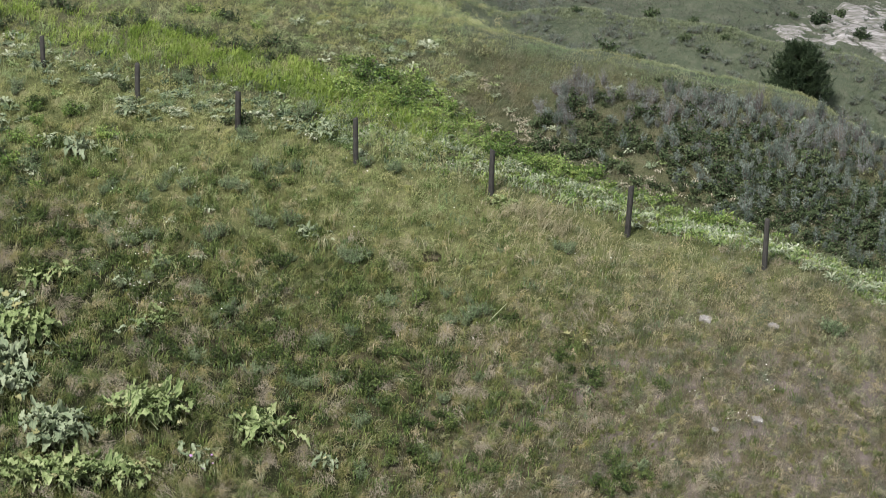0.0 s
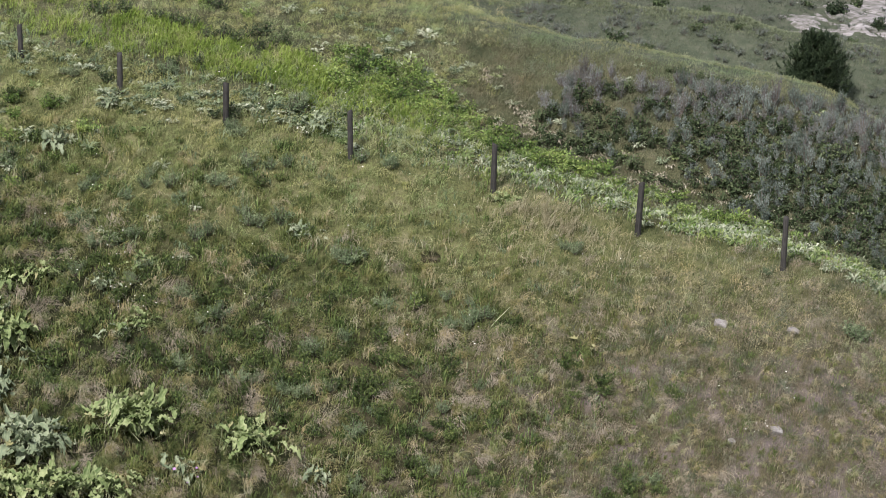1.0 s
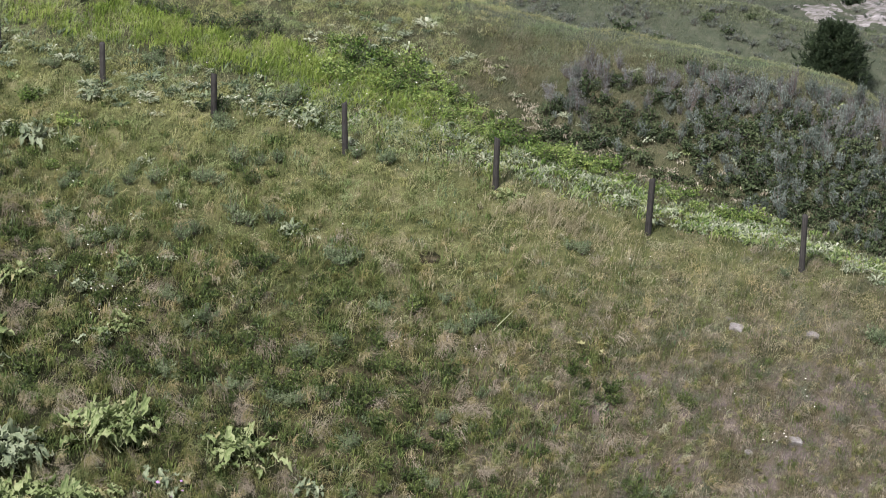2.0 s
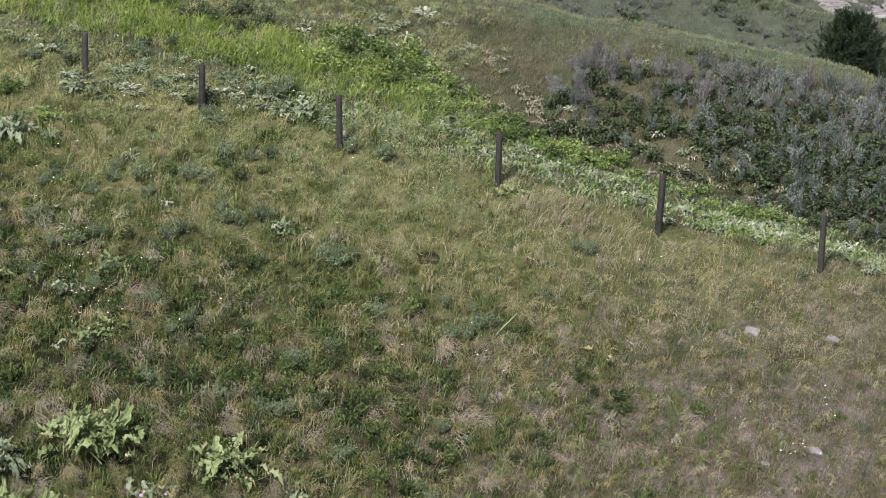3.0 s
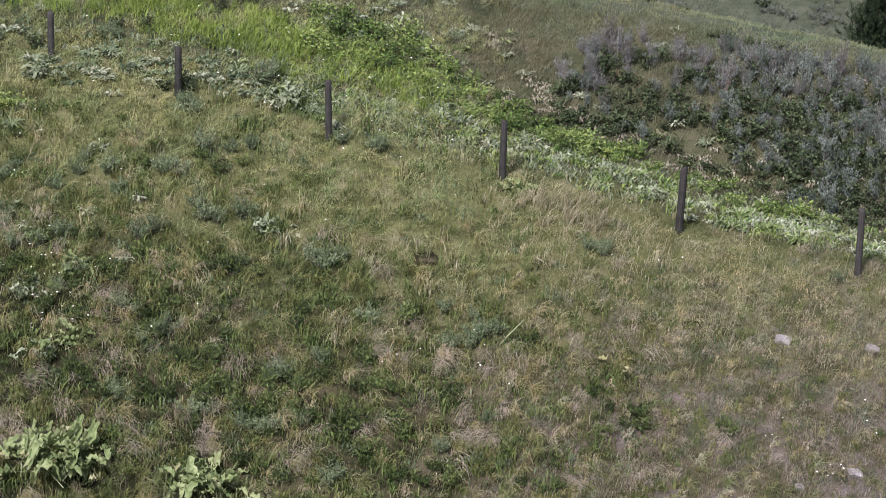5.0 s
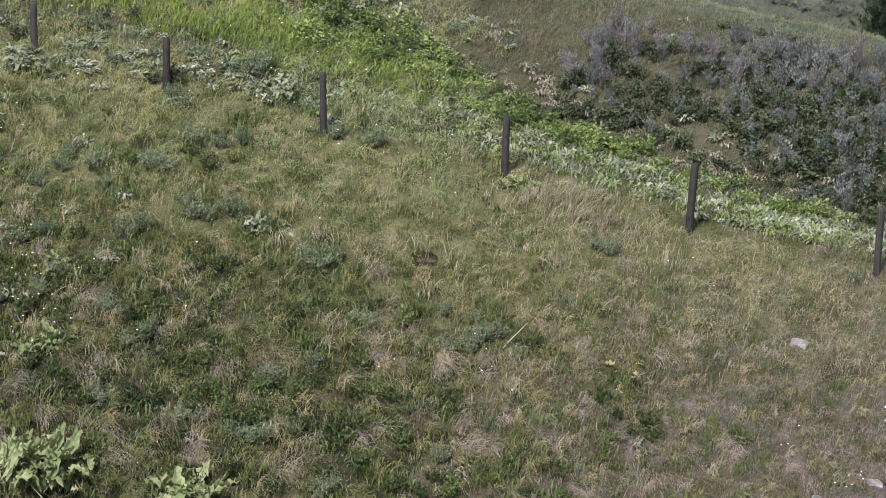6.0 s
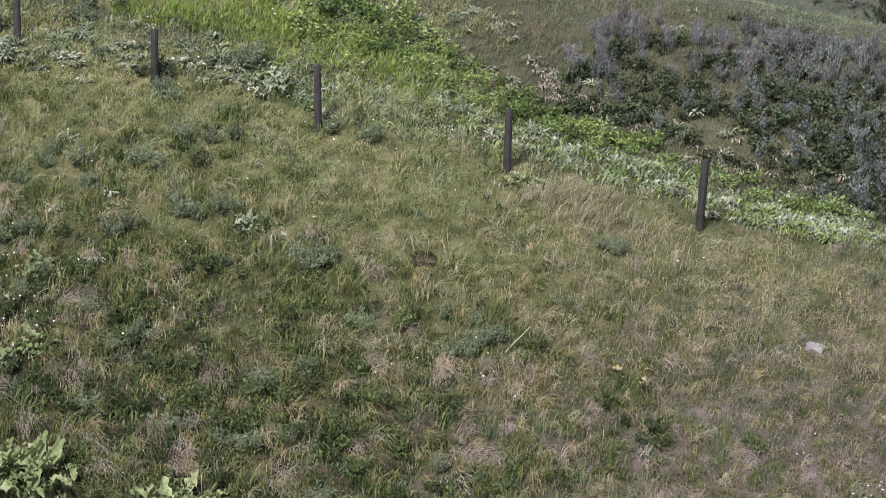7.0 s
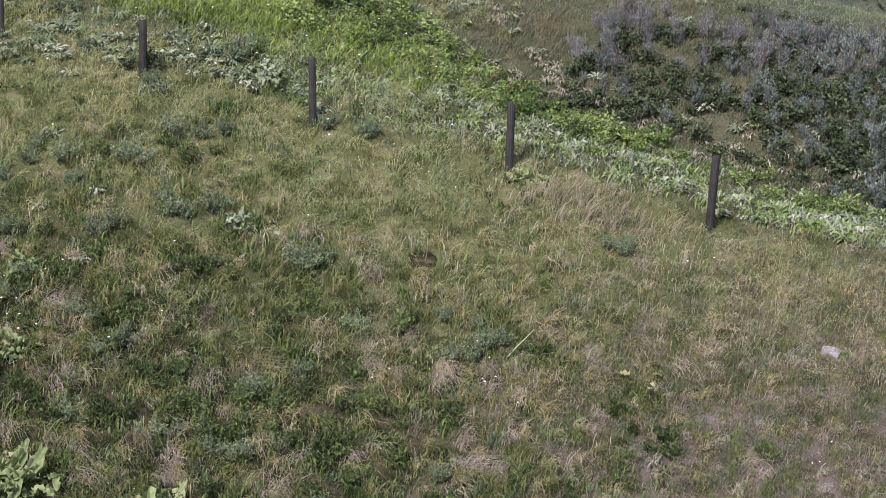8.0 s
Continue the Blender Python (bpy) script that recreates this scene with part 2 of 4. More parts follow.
DRY_SAGE = blade_material("dry_sage_stalks", [(0.082, 0.09, 0.087), (0.142, 0.155, 0.152), (0.24, 0.256, 0.256)], 0.6, 0.25, 0.05, single=0.7)
SAGE_GREEN = blade_material("silver_sage_leaves", [(0.072, 0.115, 0.056), (0.14, 0.19, 0.10), (0.245, 0.30, 0.172)], 0.6, 0.3, 0.15, single=0.4)
BALSAM = blade_material("pale_green_broad_leaves", [(0.058, 0.105, 0.028), (0.15, 0.212, 0.075), (0.30, 0.355, 0.175)], 5.0, 0.6, 0.25, single=0.7, veined=True)
BALSAM_SILVER = blade_material("silvery_broad_leaves", [(0.075, 0.115, 0.065), (0.16, 0.21, 0.13), (0.295, 0.345, 0.24)], 3.0, 0.45, 0.2, single=0.8, veined=True)
BAND_LEAF = blade_material("pale_band_leaves", [(0.12, 0.165, 0.095), (0.245, 0.29, 0.185), (0.41, 0.445, 0.33)], 3.0, 0.4, 0.2, single=0.5)
WITHERED = blade_material("withered_leaves", [(0.16, 0.14, 0.10), (0.30, 0.285, 0.21), (0.46, 0.45, 0.36)], 2.0, 0.3, 0.1)
PETIOLE = blade_material("leaf_stalks", [(0.25, 0.29, 0.16), (0.42, 0.45, 0.31)], 3.0, 0.2, 0.0)
NEEDLES = blade_material("pine_needles", [(0.010, 0.020, 0.010), (0.022, 0.040, 0.018), (0.05, 0.075, 0.032)], 2.0, 0.4, 0.05)
TWIG = wood_material("grey_twigs", (0.05, 0.042, 0.035), (0.2, 0.175, 0.15))
BARK = wood_material("pine_bark", (0.012, 0.009, 0.007), (0.05, 0.04, 0.03))
YELLOWED = blade_material("yellowed_leaves", [(0.20, 0.20, 0.09), (0.30, 0.30, 0.15), (0.40, 0.405, 0.245)], 3.0, 0.3, 0.2, single=0.6)
POST_WOOD = wood_material("weathered_post_wood", (0.009, 0.009, 0.0085), (0.068, 0.067, 0.063))


# ---- making meshes ----
def mesh_object(name, verts, faces, material, smooth=False):
    """faces: an integer array of triangles, or of quads."""
    mesh = bpy.data.meshes.new(name)
    verts, faces = np.asarray(verts, np.float32), np.asarray(faces, np.int32)
    mesh.vertices.add(len(verts))
    mesh.vertices.foreach_set("co", verts.ravel())
    mesh.loops.add(faces.size)
    mesh.loops.foreach_set("vertex_index", faces.ravel())
    mesh.polygons.add(len(faces))
    mesh.polygons.foreach_set("loop_start", np.arange(0, faces.size, faces.shape[1], dtype=np.int32))
    mesh.polygons.foreach_set("loop_total", np.full(len(faces), faces.shape[1], np.int32))
    mesh.polygons.foreach_set("use_smooth", np.full(len(faces), smooth))
    mesh.update(calc_edges=True)
    mesh.materials.append(material)
    return new(name, mesh)


def part(name, bm, material, parent=None, label="", smooth=False):
    """Links a bmesh as one mesh object under a thing or a part."""
    mesh = bpy.data.meshes.new(name)
    bm.to_mesh(mesh)
    bm.free()
    mesh.materials.append(material)
    for p in mesh.polygons:
        p.use_smooth = smooth
    ob = new(name, mesh)
    ob.parent = parent
    return tagged(ob, label) if label else ob


# ---- ground ----
def steps(*runs):
    return np.concatenate([np.arange(a, b, s) for a, b, s in runs])


def build_ground():
    xs = steps((-900, -120, 60), (-120, -30, 5), (-30, -18, 0.8), (-18, 32, 0.22), (32, 60, 1.2), (60, 150, 6), (150, 901, 60))
    ys = steps((-600, -60, 40), (-60, 18, 2), (18, 50, 0.22), (50, 80, 0.5), (80, 140, 3), (140, 1201, 50))
    gx, gy = np.meshgrid(xs, ys)
    verts = np.stack([gx, gy, height(gx, gy)], -1).reshape(-1, 3)
    w = len(xs)
    i, j = np.meshgrid(np.arange(w - 1), np.arange(len(ys) - 1))
    a = (j * w + i).ravel()
    ob = mesh_object("ground", verts, np.stack([a, a + 1, a + w + 1, a + w], -1), SOIL, True)
    return tagged(ob, "dry sloping prairie hillside with thin soil and litter", "ground", kind="structure")


build_ground()


# ---- fence posts ----
def fence_post(x, y, tall, thick, lean_x, lean_y, turn):
    """A round weathered post with a cut, split top, set in the slope."""
    bm = bmesh.new()
    rings, sides = 9, 14
    rows = []
    for k in range(rings):
        u = k / (rings - 1)
        z = -0.35 + (tall + 0.35) * u
        row = []
        for s in range(sides):
            a = 2 * math.pi * s / sides
            r = thick * (1.06 - 0.1 * u) * (1 + 0.05 * noise.noise(Vector((3 * math.cos(a), 3 * math.sin(a), 2.2 * z + 7 * turn))))
            if s == int(turn) % sides:
                r *= 0.82
            row.append(bm.verts.new((r * math.cos(a), r * math.sin(a), z + (0.02 * math.cos(a + turn) if k == rings - 1 else 0))))
        rows.append(row)
    for lower, upper in zip(rows, rows[1:]):
        for s in range(sides):
            bm.faces.new((lower[s], lower[(s + 1) % sides], upper[(s + 1) % sides], upper[s]))
    rim = [bm.verts.new((v.co.x * 0.86, v.co.y * 0.86, v.co.z + 0.014)) for v in rows[-1]]
    for s in range(sides):
        bm.faces.new((rows[-1][s], rows[-1][(s + 1) % sides], rim[(s + 1) % sides], rim[s]))
    bm.faces.new(rim)
    bm.faces.new(list(reversed(rows[0])))
    post = part("fence_post", bm, POST_WOOD, smooth=True)
    post.matrix_world = pose(x, y, float(height(x, y)), lean_x, lean_y, 0)
    return tagged(post, "round weathered grey-brown wooden fence post, no wire", "fence post", "posts of the fence line")


POSTS = ((-11.83, 38.73, 0.92, 0, -3.0), (-8.88, 36.85, 1.09, 0, -1.2), (-5.9, 35.45, 1.11, 0, -0.9), (-2.52, 34.41, 1.29, 0, -2.3),
         (1.26, 33.44, 1.28, 0, -0.4), (4.99, 31.96, 1.39, 0, 1.6), (8.61, 30.45, 1.37, 0, -0.5))
for k, (x, y, tall, lx, ly) in enumerate(POSTS):
    fence_post(x, y, tall, 0.072 + 0.004 * (k % 3), lx, ly, 3.7 * k + 1)


# ---- grass ----
def swell(x, y, scale, seed):
    """Smooth random patches between 0 and 1."""
    rng = np.random.default_rng(seed)
    total = np.zeros_like(x)
    for _ in range(7):
        a, ph, k = rng.uniform(0, 2 * np.pi), rng.uniform(0, 2 * np.pi), rng.uniform(0.6, 1.7) / scale
        total += np.sin(k * (x * np.cos(a) + y * np.sin(a)) * 2 * np.pi + ph)
    return np.clip(0.5 + total / 6.5, 0, 1)


def in_view(x, y, margin=1.0):
    """The stretch of hillside between the lines of sight along both sides."""
    half = 8.4 + 0.127 * y + margin
    return (np.abs(x) < half) & (y > 20)


def scatter(count, x0, x1, y0, y1, chance, rng):
    x, y = rng.uniform(x0, x1, count), rng.uniform(y0, y1, count)
    keep = in_view(x, y) & (rng.uniform(0, 1, count) < chance(x, y))
    return x[keep], y[keep]


def tufts(name, x, y, blades, length, width, material, rng, spread=0.09, droop=0.55, comb=(0.25, -0.25), stunt=None, arch=(0.55, 1.0), sway=0.7, curved=False):
    """Grass tufts, joined: each blade is bent once and drops towards its tip; the wind combs them one way."""
    n = len(x) * blades
    size = rng.uniform(0.5, 1.45, len(x))
    if stunt is not None:
        size = size * stunt
    size = np.repeat(size, blades)
    bx = np.repeat(x, blades) + rng.normal(0, spread, n) * size
    by = np.repeat(y, blades) + rng.normal(0, spread, n) * size
    bz = height(bx, by) - 0.02
    a = rng.uniform(0, 2 * np.pi, n)
    tall = length * size * rng.uniform(0.5, 1.2, n)
    out = tall * rng.uniform(0.15, 1.0, n) * droop
    turn = np.repeat(rng.normal(0, sway, len(x)), blades)
    push = np.repeat(rng.uniform(0.3, 1.4, len(x)), blades) * tall
    dx = np.cos(a) * out + push * (comb[0] * np.cos(turn) - comb[1] * np.sin(turn))
    dy = np.sin(a) * out + push * (comb[1] * np.cos(turn) + comb[0] * np.sin(turn))
    w = width * rng.uniform(0.6, 1.3, n) * 0.5
    face = a + rng.normal(np.pi / 2, 0.5, n)
    root = np.stack([bx, by, bz], -1)
    mid = root + np.stack([dx * 0.42, dy * 0.42, tall * (0.62 if arch[1] > 0.9 else 0.8)], -1)
    tip = root + np.stack([dx, dy, tall * rng.uniform(*arch, n)], -1)
    side = np.stack([np.cos(face) * w, np.sin(face) * w, 0 * w], -1)
    corners = 4
    if curved:
        # an arch of three lengths that rises, bends over and hangs
        end = rng.uniform(*arch, n)
        low, high = (root + np.stack([dx * s ** 1.3, dy * s ** 1.3, tall * (2.0 * s + (end - 2.0) * s * s)], -1) for s in (0.36, 0.72))
        tip = root + np.stack([dx, dy, tall * end], -1)
        corners = 6
        verts = np.stack([root, low + side, low - side, high + side * 0.75, high - side * 0.75, tip], 1).reshape(-1, 3)
        b = np.arange(n)[:, None] * 6
        faces = np.concatenate([b + [0, 1, 2], b + [1, 3, 2], b + [2, 3, 4], b + [3, 5, 4]], 1).reshape(-1, 3)
    else:
        verts = np.stack([root, mid + side, tip, mid - side], 1).reshape(-1, 3)
        b = np.arange(n)[:, None] * 4
        faces = np.concatenate([b + [0, 1, 3], b + [1, 2, 3]], 1).reshape(-1, 3)
    ob = mesh_object(name, verts, faces, material)
    tint = ob.data.attributes.new("tint", "FLOAT", "POINT")
    tint.data.foreach_set("value", np.repeat(rng.uniform(0, 1, len(x)), blades * corners).astype(np.float32))
    return ob


def kites(root, way, length, width, rng, lift=0.25):
    """Small leaves: four corners each, folded up a little at the tip. root, way: arrays of places and directions."""
    n = len(root)
    way = way / np.maximum(np.linalg.norm(way, axis=1, keepdims=True), 1e-6)
    side = np.cross(way, rng.normal(0, 1, (n, 3)) + (0, 0, 1.2))
    side /= np.maximum(np.linalg.norm(side, axis=1, keepdims=True), 1e-6)
    ln = (length * rng.uniform(0.6, 1.35, n))[:, None]
    wd = (width * rng.uniform(0.6, 1.35, n))[:, None] * 0.5
    mid = root + way * ln * 0.5
    tip = root + way * ln + np.array([0, 0, -1]) * ln * lift * rng.uniform(-0.4, 1, n)[:, None]
    verts = np.stack([root, mid + side * wd, tip, mid - side * wd], 1).reshape(-1, 3)
    b = np.arange(n)[:, None] * 4
    return verts, np.concatenate([b + [0, 1, 3], b + [1, 2, 3]], 1).reshape(-1, 3)


def sticks(a, b, r0, r1):
    """Three-sided tapered twigs from the places a to the places b."""
    n = len(a)
    ang = np.arange(3) * 2 * np.pi / 3
    ring = np.stack([np.cos(ang), np.sin(ang), 0 * ang], -1)
    lo = a[:, None] + ring[None] * np.broadcast_to(r0, n)[:, None, None]
    hi = b[:, None] + ring[None] * np.broadcast_to(r1, n)[:, None, None]
    verts = np.concatenate([lo, hi], 1).reshape(-1, 3)
    base = np.arange(n)[:, None] * 6
    quads = [base + [k, (k + 1) % 3, 3 + (k + 1) % 3, 3 + k] for k in range(3)]
    return verts, np.concatenate(quads, 1).reshape(-1, 4)


def stems_from_crown(ends, r0, r1):
    """Twigs that all spring from one root crown."""
    n = len(ends)
    ang = np.arange(3) * 2 * np.pi / 3
    ring = np.stack([np.cos(ang), np.sin(ang), 0 * ang], -1)
    hi = ends[:, None] + ring[None] * r1
    verts = np.concatenate([ring * r0 - (0, 0, 0.05), hi.reshape(-1, 3)])
    base = 3 + np.arange(n)[:, None] * 3
    quads = [np.concatenate([np.full((n, 1), k), np.full((n, 1), (k + 1) % 3), base + (k + 1) % 3, base + k], 1) for k in range(3)]
    return verts, np.concatenate(quads)


def thing(name, label, category, group=""):
    return tagged(new(name), label, category, group)


def under(parent, ob, label=""):
    ob.parent = parent
    return tagged(ob, label) if label else ob


# ---- shrubs ----
def bush(name, label, group, seed, stems, tall, wide, leaves, length, width, material, upright):
    """A bush of many stems, each with leaves all along its upper part."""
    rng = np.random.default_rng(seed)
    root = thing(name, label, "shrub", group)
    a = rng.uniform(0, 2 * np.pi, stems)
    out = np.sqrt(rng.uniform(0.02, 1, stems)) * wide
    top = np.stack([np.cos(a) * out, np.sin(a) * out, tall * rng.uniform(0.55, 1.1, stems) * (1 - 0.35 * (out / wide) ** 2)], -1)
    foot = np.stack([0 * a, 0 * a, np.full(stems, -0.05)], -1)
    v, f = stems_from_crown(top, 0.014, 0.004)
    under(root, mesh_object("branchwork", v, f, TWIG))
    u = rng.uniform(0.3, 1.03, (stems, leaves))
    pts = foot[:, None] + (top - foot)[:, None] * u[..., None] + rng.normal(0, 0.028, (stems, leaves, 3))
    pts = pts.reshape(-1, 3)
    way = rng.normal(0, 1, pts.shape) + np.array([0, 0, upright])
    v, f = kites(pts, way, length, width, rng)
    under(root, mesh_object("foliage", v, f, material))
    return root


HIDDEN = []


def strew(kinds, spots, rng, low=0.75, high=1.25, sink=0.0):
    """Sets bushes, drawn from a few kinds, out on the ground; the first of each kind is used too."""
    fresh = list(kinds)
    for k, (x, y) in enumerate(spots):
        s = rng.uniform(low, high)
        m = pose(x, y, float(height(x, y)) - sink, rng.uniform(-6, 6), rng.uniform(-6, 6), rng.uniform(0, 360)) @ Matrix.Diagonal((s, s, s * rng.uniform(0.85, 1.15), 1))
        kind = kinds[k % len(kinds)]
        if kind in fresh:
            fresh.remove(kind)
            first = (kind, m)
            HIDDEN.append(first)
        else:
            ob = copy_thing(kind, Matrix())
            ob.matrix_basis = m
    for kind, m in HIDDEN:
        kind.matrix_basis = m
    HIDDEN.clear()


def spaced(count, x0, x1, n0, n1, gap, rng, chance=None, tries=40):
    """Places strewn over a strip between two distances past the fence, none nearer than the gap."""
    got = []
    for _ in range(count * tries):
        x, n = rng.uniform(x0, x1), rng.uniform(n0, n1)
        y = n / 0.9406 + FENCE_Y + FENCE_SLOPE * x
        if not in_view(np.array([x]), np.array([y]))[0]:
            continue
        if chance is not None and rng.uniform() > chance(x, n):
            continue
        if all((x - a) ** 2 + (y - b) ** 2 > gap * gap for a, b in got):
            got.append((x, y))
            if len(got) == count:
                break
    return got


def clumped(spots, most, spread, rng):
    """Each place becomes a clump of one to a few crowns, drawn out along the slope."""
    got = list(spots)
    for x, y in spots:
        got += [(x + rng.normal(0, 1.5 * spread), y + rng.normal(0, spread)) for _ in range(rng.integers(0, most))]
    return got


def off_scar(x, n):
    """Nothing grows on the small slip of bare earth at the gully's foot."""
    return 0.0 if ((x - 5.75) / 0.75) ** 2 + ((n - 4.95) / 0.42) ** 2 < 1 else 1.0


def sage_edge(x):
    """The upper edge of the sagebrush: it climbs towards the east."""
    return float(np.interp(x, (2.3, 2.8, 3.4, 4.3, 6.8, 8.4, 10.1, 11.5, 12.9), (5.6, 6.4, 7.3, 7.8, 8.3, 8.15, 8.5, 8.9, 9.3)))


rng = np.random.default_rng(11)
SAGE_LABEL = "grey sagebrush with upright woolly stems on the gully slope"
sage_kinds = [bush("sagebrush", SAGE_LABEL, "sagebrush of the gully slope", 20 + k, 7 + 2 * k, t, w, 44, 0.062, 0.022, SAGE, 2.2)
              for k, (t, w) in enumerate(((0.62, 0.16), (0.46, 0.24), (0.78, 0.18), (0.55, 0.22), (0.4, 0.14)))]
spots = spaced(290, 1.2, 19, 4.7, 9.2, 0.24, rng,
               lambda x, n: off_scar(x, n) * (0.04 + 0.96 * float(ease(5.0, 9.5, x + 0.6 * (6.5 - n)))) * (0.15 + 0.85 * float(ease(0.35, 0.6, swell(np.array([x]), np.array([n]), 2.2, 8)[0]))))
spots += spaced(40, 7.5, 14.5, 3.8, 5.6, 0.28, rng, off_scar)
strew(sage_kinds, [(x, y) for x, y in spots if beyond(x, y) < sage_edge(x)], rng, 0.55, 1.1)
dry_kinds = [bush("dry_sagebrush", "half-bare purple-grey sagebrush with upright stalks on the gully slope", "dry sagebrush of the gully slope", 30 + k, 12 + 3 * k, t, w, 40, 0.05, 0.013, DRY_SAGE, 2.6)
             for k, (t, w) in enumerate(((0.62, 0.2), (0.5, 0.3), (0.74, 0.24)))]
spots = spaced(120, 2.2, 14, 5.4, 9.0, 0.26, rng,
               lambda x, n: off_scar(x, n) * float(ease(2.6, 1.1, sage_edge(x) - n)) * (0.2 + 0.8 * float(ease(0.4, 0.62, swell(np.array([x]), np.array([n]), 1.6, 48)[0]))))
strew(dry_kinds, [(x, y) for x, y in spots if beyond(x, y) < sage_edge(x)] + [(3.15, 40.0), (3.45, 39.9), (3.75, 40.25), (4.0, 40.0), (3.5, 39.6)], rng, 0.6, 1.15)

SHRUB_LABEL = "leafy green snowberry bush in the gully"
shrub_kinds = [bush("snowberry_bush", SHRUB_LABEL, "green bushes of the gully", 40 + k, 24, t, w, 20, 0.07, 0.05, SHRUB, 0.6)
               for k, (t, w) in enumerate(((0.4, 0.4), (0.5, 0.34), (0.34, 0.45), (0.45, 0.38)))]
spots = spaced(74, -3.6, 4.0, 2.8, 5.0, 0.34, rng, lambda x, n: float(ease(-3.6, -1.2, x)) * float(ease(0.9, -0.2, n - np.interp(x, (-1, 4), (4.6, 3.2)))))
spots += spaced(14, 3.5, 8, 3.0, 3.9, 0.45, rng)
spots += spaced(8, -15, -4, 4.6, 6.5, 0.5, rng, lambda x, n: float(abs(n - 5.4 + 0.12 * (x + 10)) < 0.6))
spots += spaced(14, -14, -9, -5, -1, 0.7, rng)
strew(shrub_kinds, spots, rng, 0.55, 1.15)
dark_kinds = [bush("dark_bush", "low dark green bush between the sagebrush", "dark bushes of the gully slope", 50 + k, 20, t, w, 16, 0.075, 0.052, DARK_SHRUB, 0.6)
              for k, (t, w) in enumerate(((0.34, 0.36), (0.42, 0.3), (0.3, 0.4)))]
spots = spaced(225, 2.2, 16, 4.4, 8.6, 0.25, rng, lambda x, n: off_scar(x, n) * float(n < sage_edge(x) - 0.6) * float(ease(3.4, 1.2, n - 4.4)) * (0.12 + 0.25 * float(ease(6, 9, x)) + 0.63 * float(ease(0.42, 0.6, swell(np.array([x]), np.array([n]), 1.9, 58)[0]))))
ROWS = [(-13.08, 40.95), (-13.7, 40.6), (-13.69, 40.17), (-13.55, 41.1), (-13.38, 40.51), (-12.41, 42.12), (-11.86, 42.05), (-11.45, 41.82), (-10.09, 40.86), (-9.85, 40.68), (-9.16, 40.53), (-8.23, 40.45), (-7.82, 40.46),
        (-7.59, 40.32), (-7.24, 40.27), (-6.89, 41.83), (-6.53, 41.72), (-6.73, 39.62), (-6.29, 39.58), (-6.02, 39.54), (-5.64, 40.01), (-5.21, 40.09), (-4.65, 39.71), (-4.86, 39.58), (-5.29, 39.18), (-7.58, 38.27), (-6.91, 38.28),
        (-5.46, 37.57), (-12.97, 43.08), (-12.45, 43.24), (-12.4, 34.33), (-11.86, 33.67), (-11.43, 33.9), (-12.24, 33.25), (-10.98, 33.27), (-11.58, 33.09), (-11.47, 31.96)]
FOOT = [(-6.25, 35.7), (-5.81, 35.6), (-5.68, 35.67), (-1.84, 39.52), (-2.5, 38.85), (-1.65, 39.23), (-9.32, 37.31)]
spots += spaced(55, 7.5, 14.5, 3.5, 5.6, 0.26, rng, off_scar)
strew(dark_kinds, spots, rng, 0.55, 1.15)
hill_bushes = [bush("dark_hill_bush", "small dark green bush in a row on the hillside", "dark bushes of the hillside", 54 + k, 16, t, w, 18, 0.06, 0.04, DARK_SHRUB, 0.8) for k, (t, w) in enumerate(((0.36, 0.2), (0.28, 0.26)))]
strew(hill_bushes, ROWS + FOOT, rng, 0.85, 1.4)
ridge_bushes = [bush("ridge_bush", "low dark green bush just below the ridge", "dark bushes below the ridge", 57 + k, 14, 0.24, 0.26, 16, 0.06, 0.04, DARK_SHRUB, 0.8) for k in range(2)]
strew(ridge_bushes, [(6.2, 40.75), (6.5, 40.62), (6.8, 40.52), (7.05, 40.4), (7.3, 40.3), (7.55, 40.22), (7.8, 40.1), (6.9, 40.3)], rng, 0.6, 0.95)

silver_kinds = [bush("silver_sage", "silvery green low sage among the grass", "low sage of the meadow", 60 + k, 18, t, w, 38, 0.055, 0.023, SAGE_GREEN, 1.2)
                for k, (t, w) in enumerate(((0.4, 0.3), (0.34, 0.34), (0.44, 0.26)))]
SILVER = [(-4.17, 36.26), (-10.27, 37.59), (-12.4, 37.34), (-7.62, 37.89), (-2.41, 30.36), (3.46, 31.19), (0.73, 29.2), (-11.59, 33.89), (-8.06, 31.25), (-7.78, 32.91), (0.8, 25.76), (0.16, 25.95), (4.79, 24.37), (-5.65, 28.58),
          (-3.18, 26.26), (-3.77, 26.28), (10.19, 28.62), (0.31, 28.54), (-1.83, 24.0), (8.19, 30.35), (-5.69, 35.1), (-4.59, 33.78), (-5.75, 32.91), (-1.42, 33.96), (-2.23, 34.24)]
LOW_SAGE = clumped(SILVER + spaced(26, -11, 3, -9, -3, 0.8, rng), 3, 0.17, rng)
strew(silver_kinds, LOW_SAGE, rng, 0.6, 1.15)

forb_kinds = [bush("leafy_forb", "dark green leafy forb clump in the grass", "forb clumps of the meadow", 70 + k, 15, t, w, 24, 0.09, 0.032, FORB, 1.1)
              for k, (t, w) in enumerate(((0.38, 0.3), (0.32, 0.36), (0.44, 0.26)))]
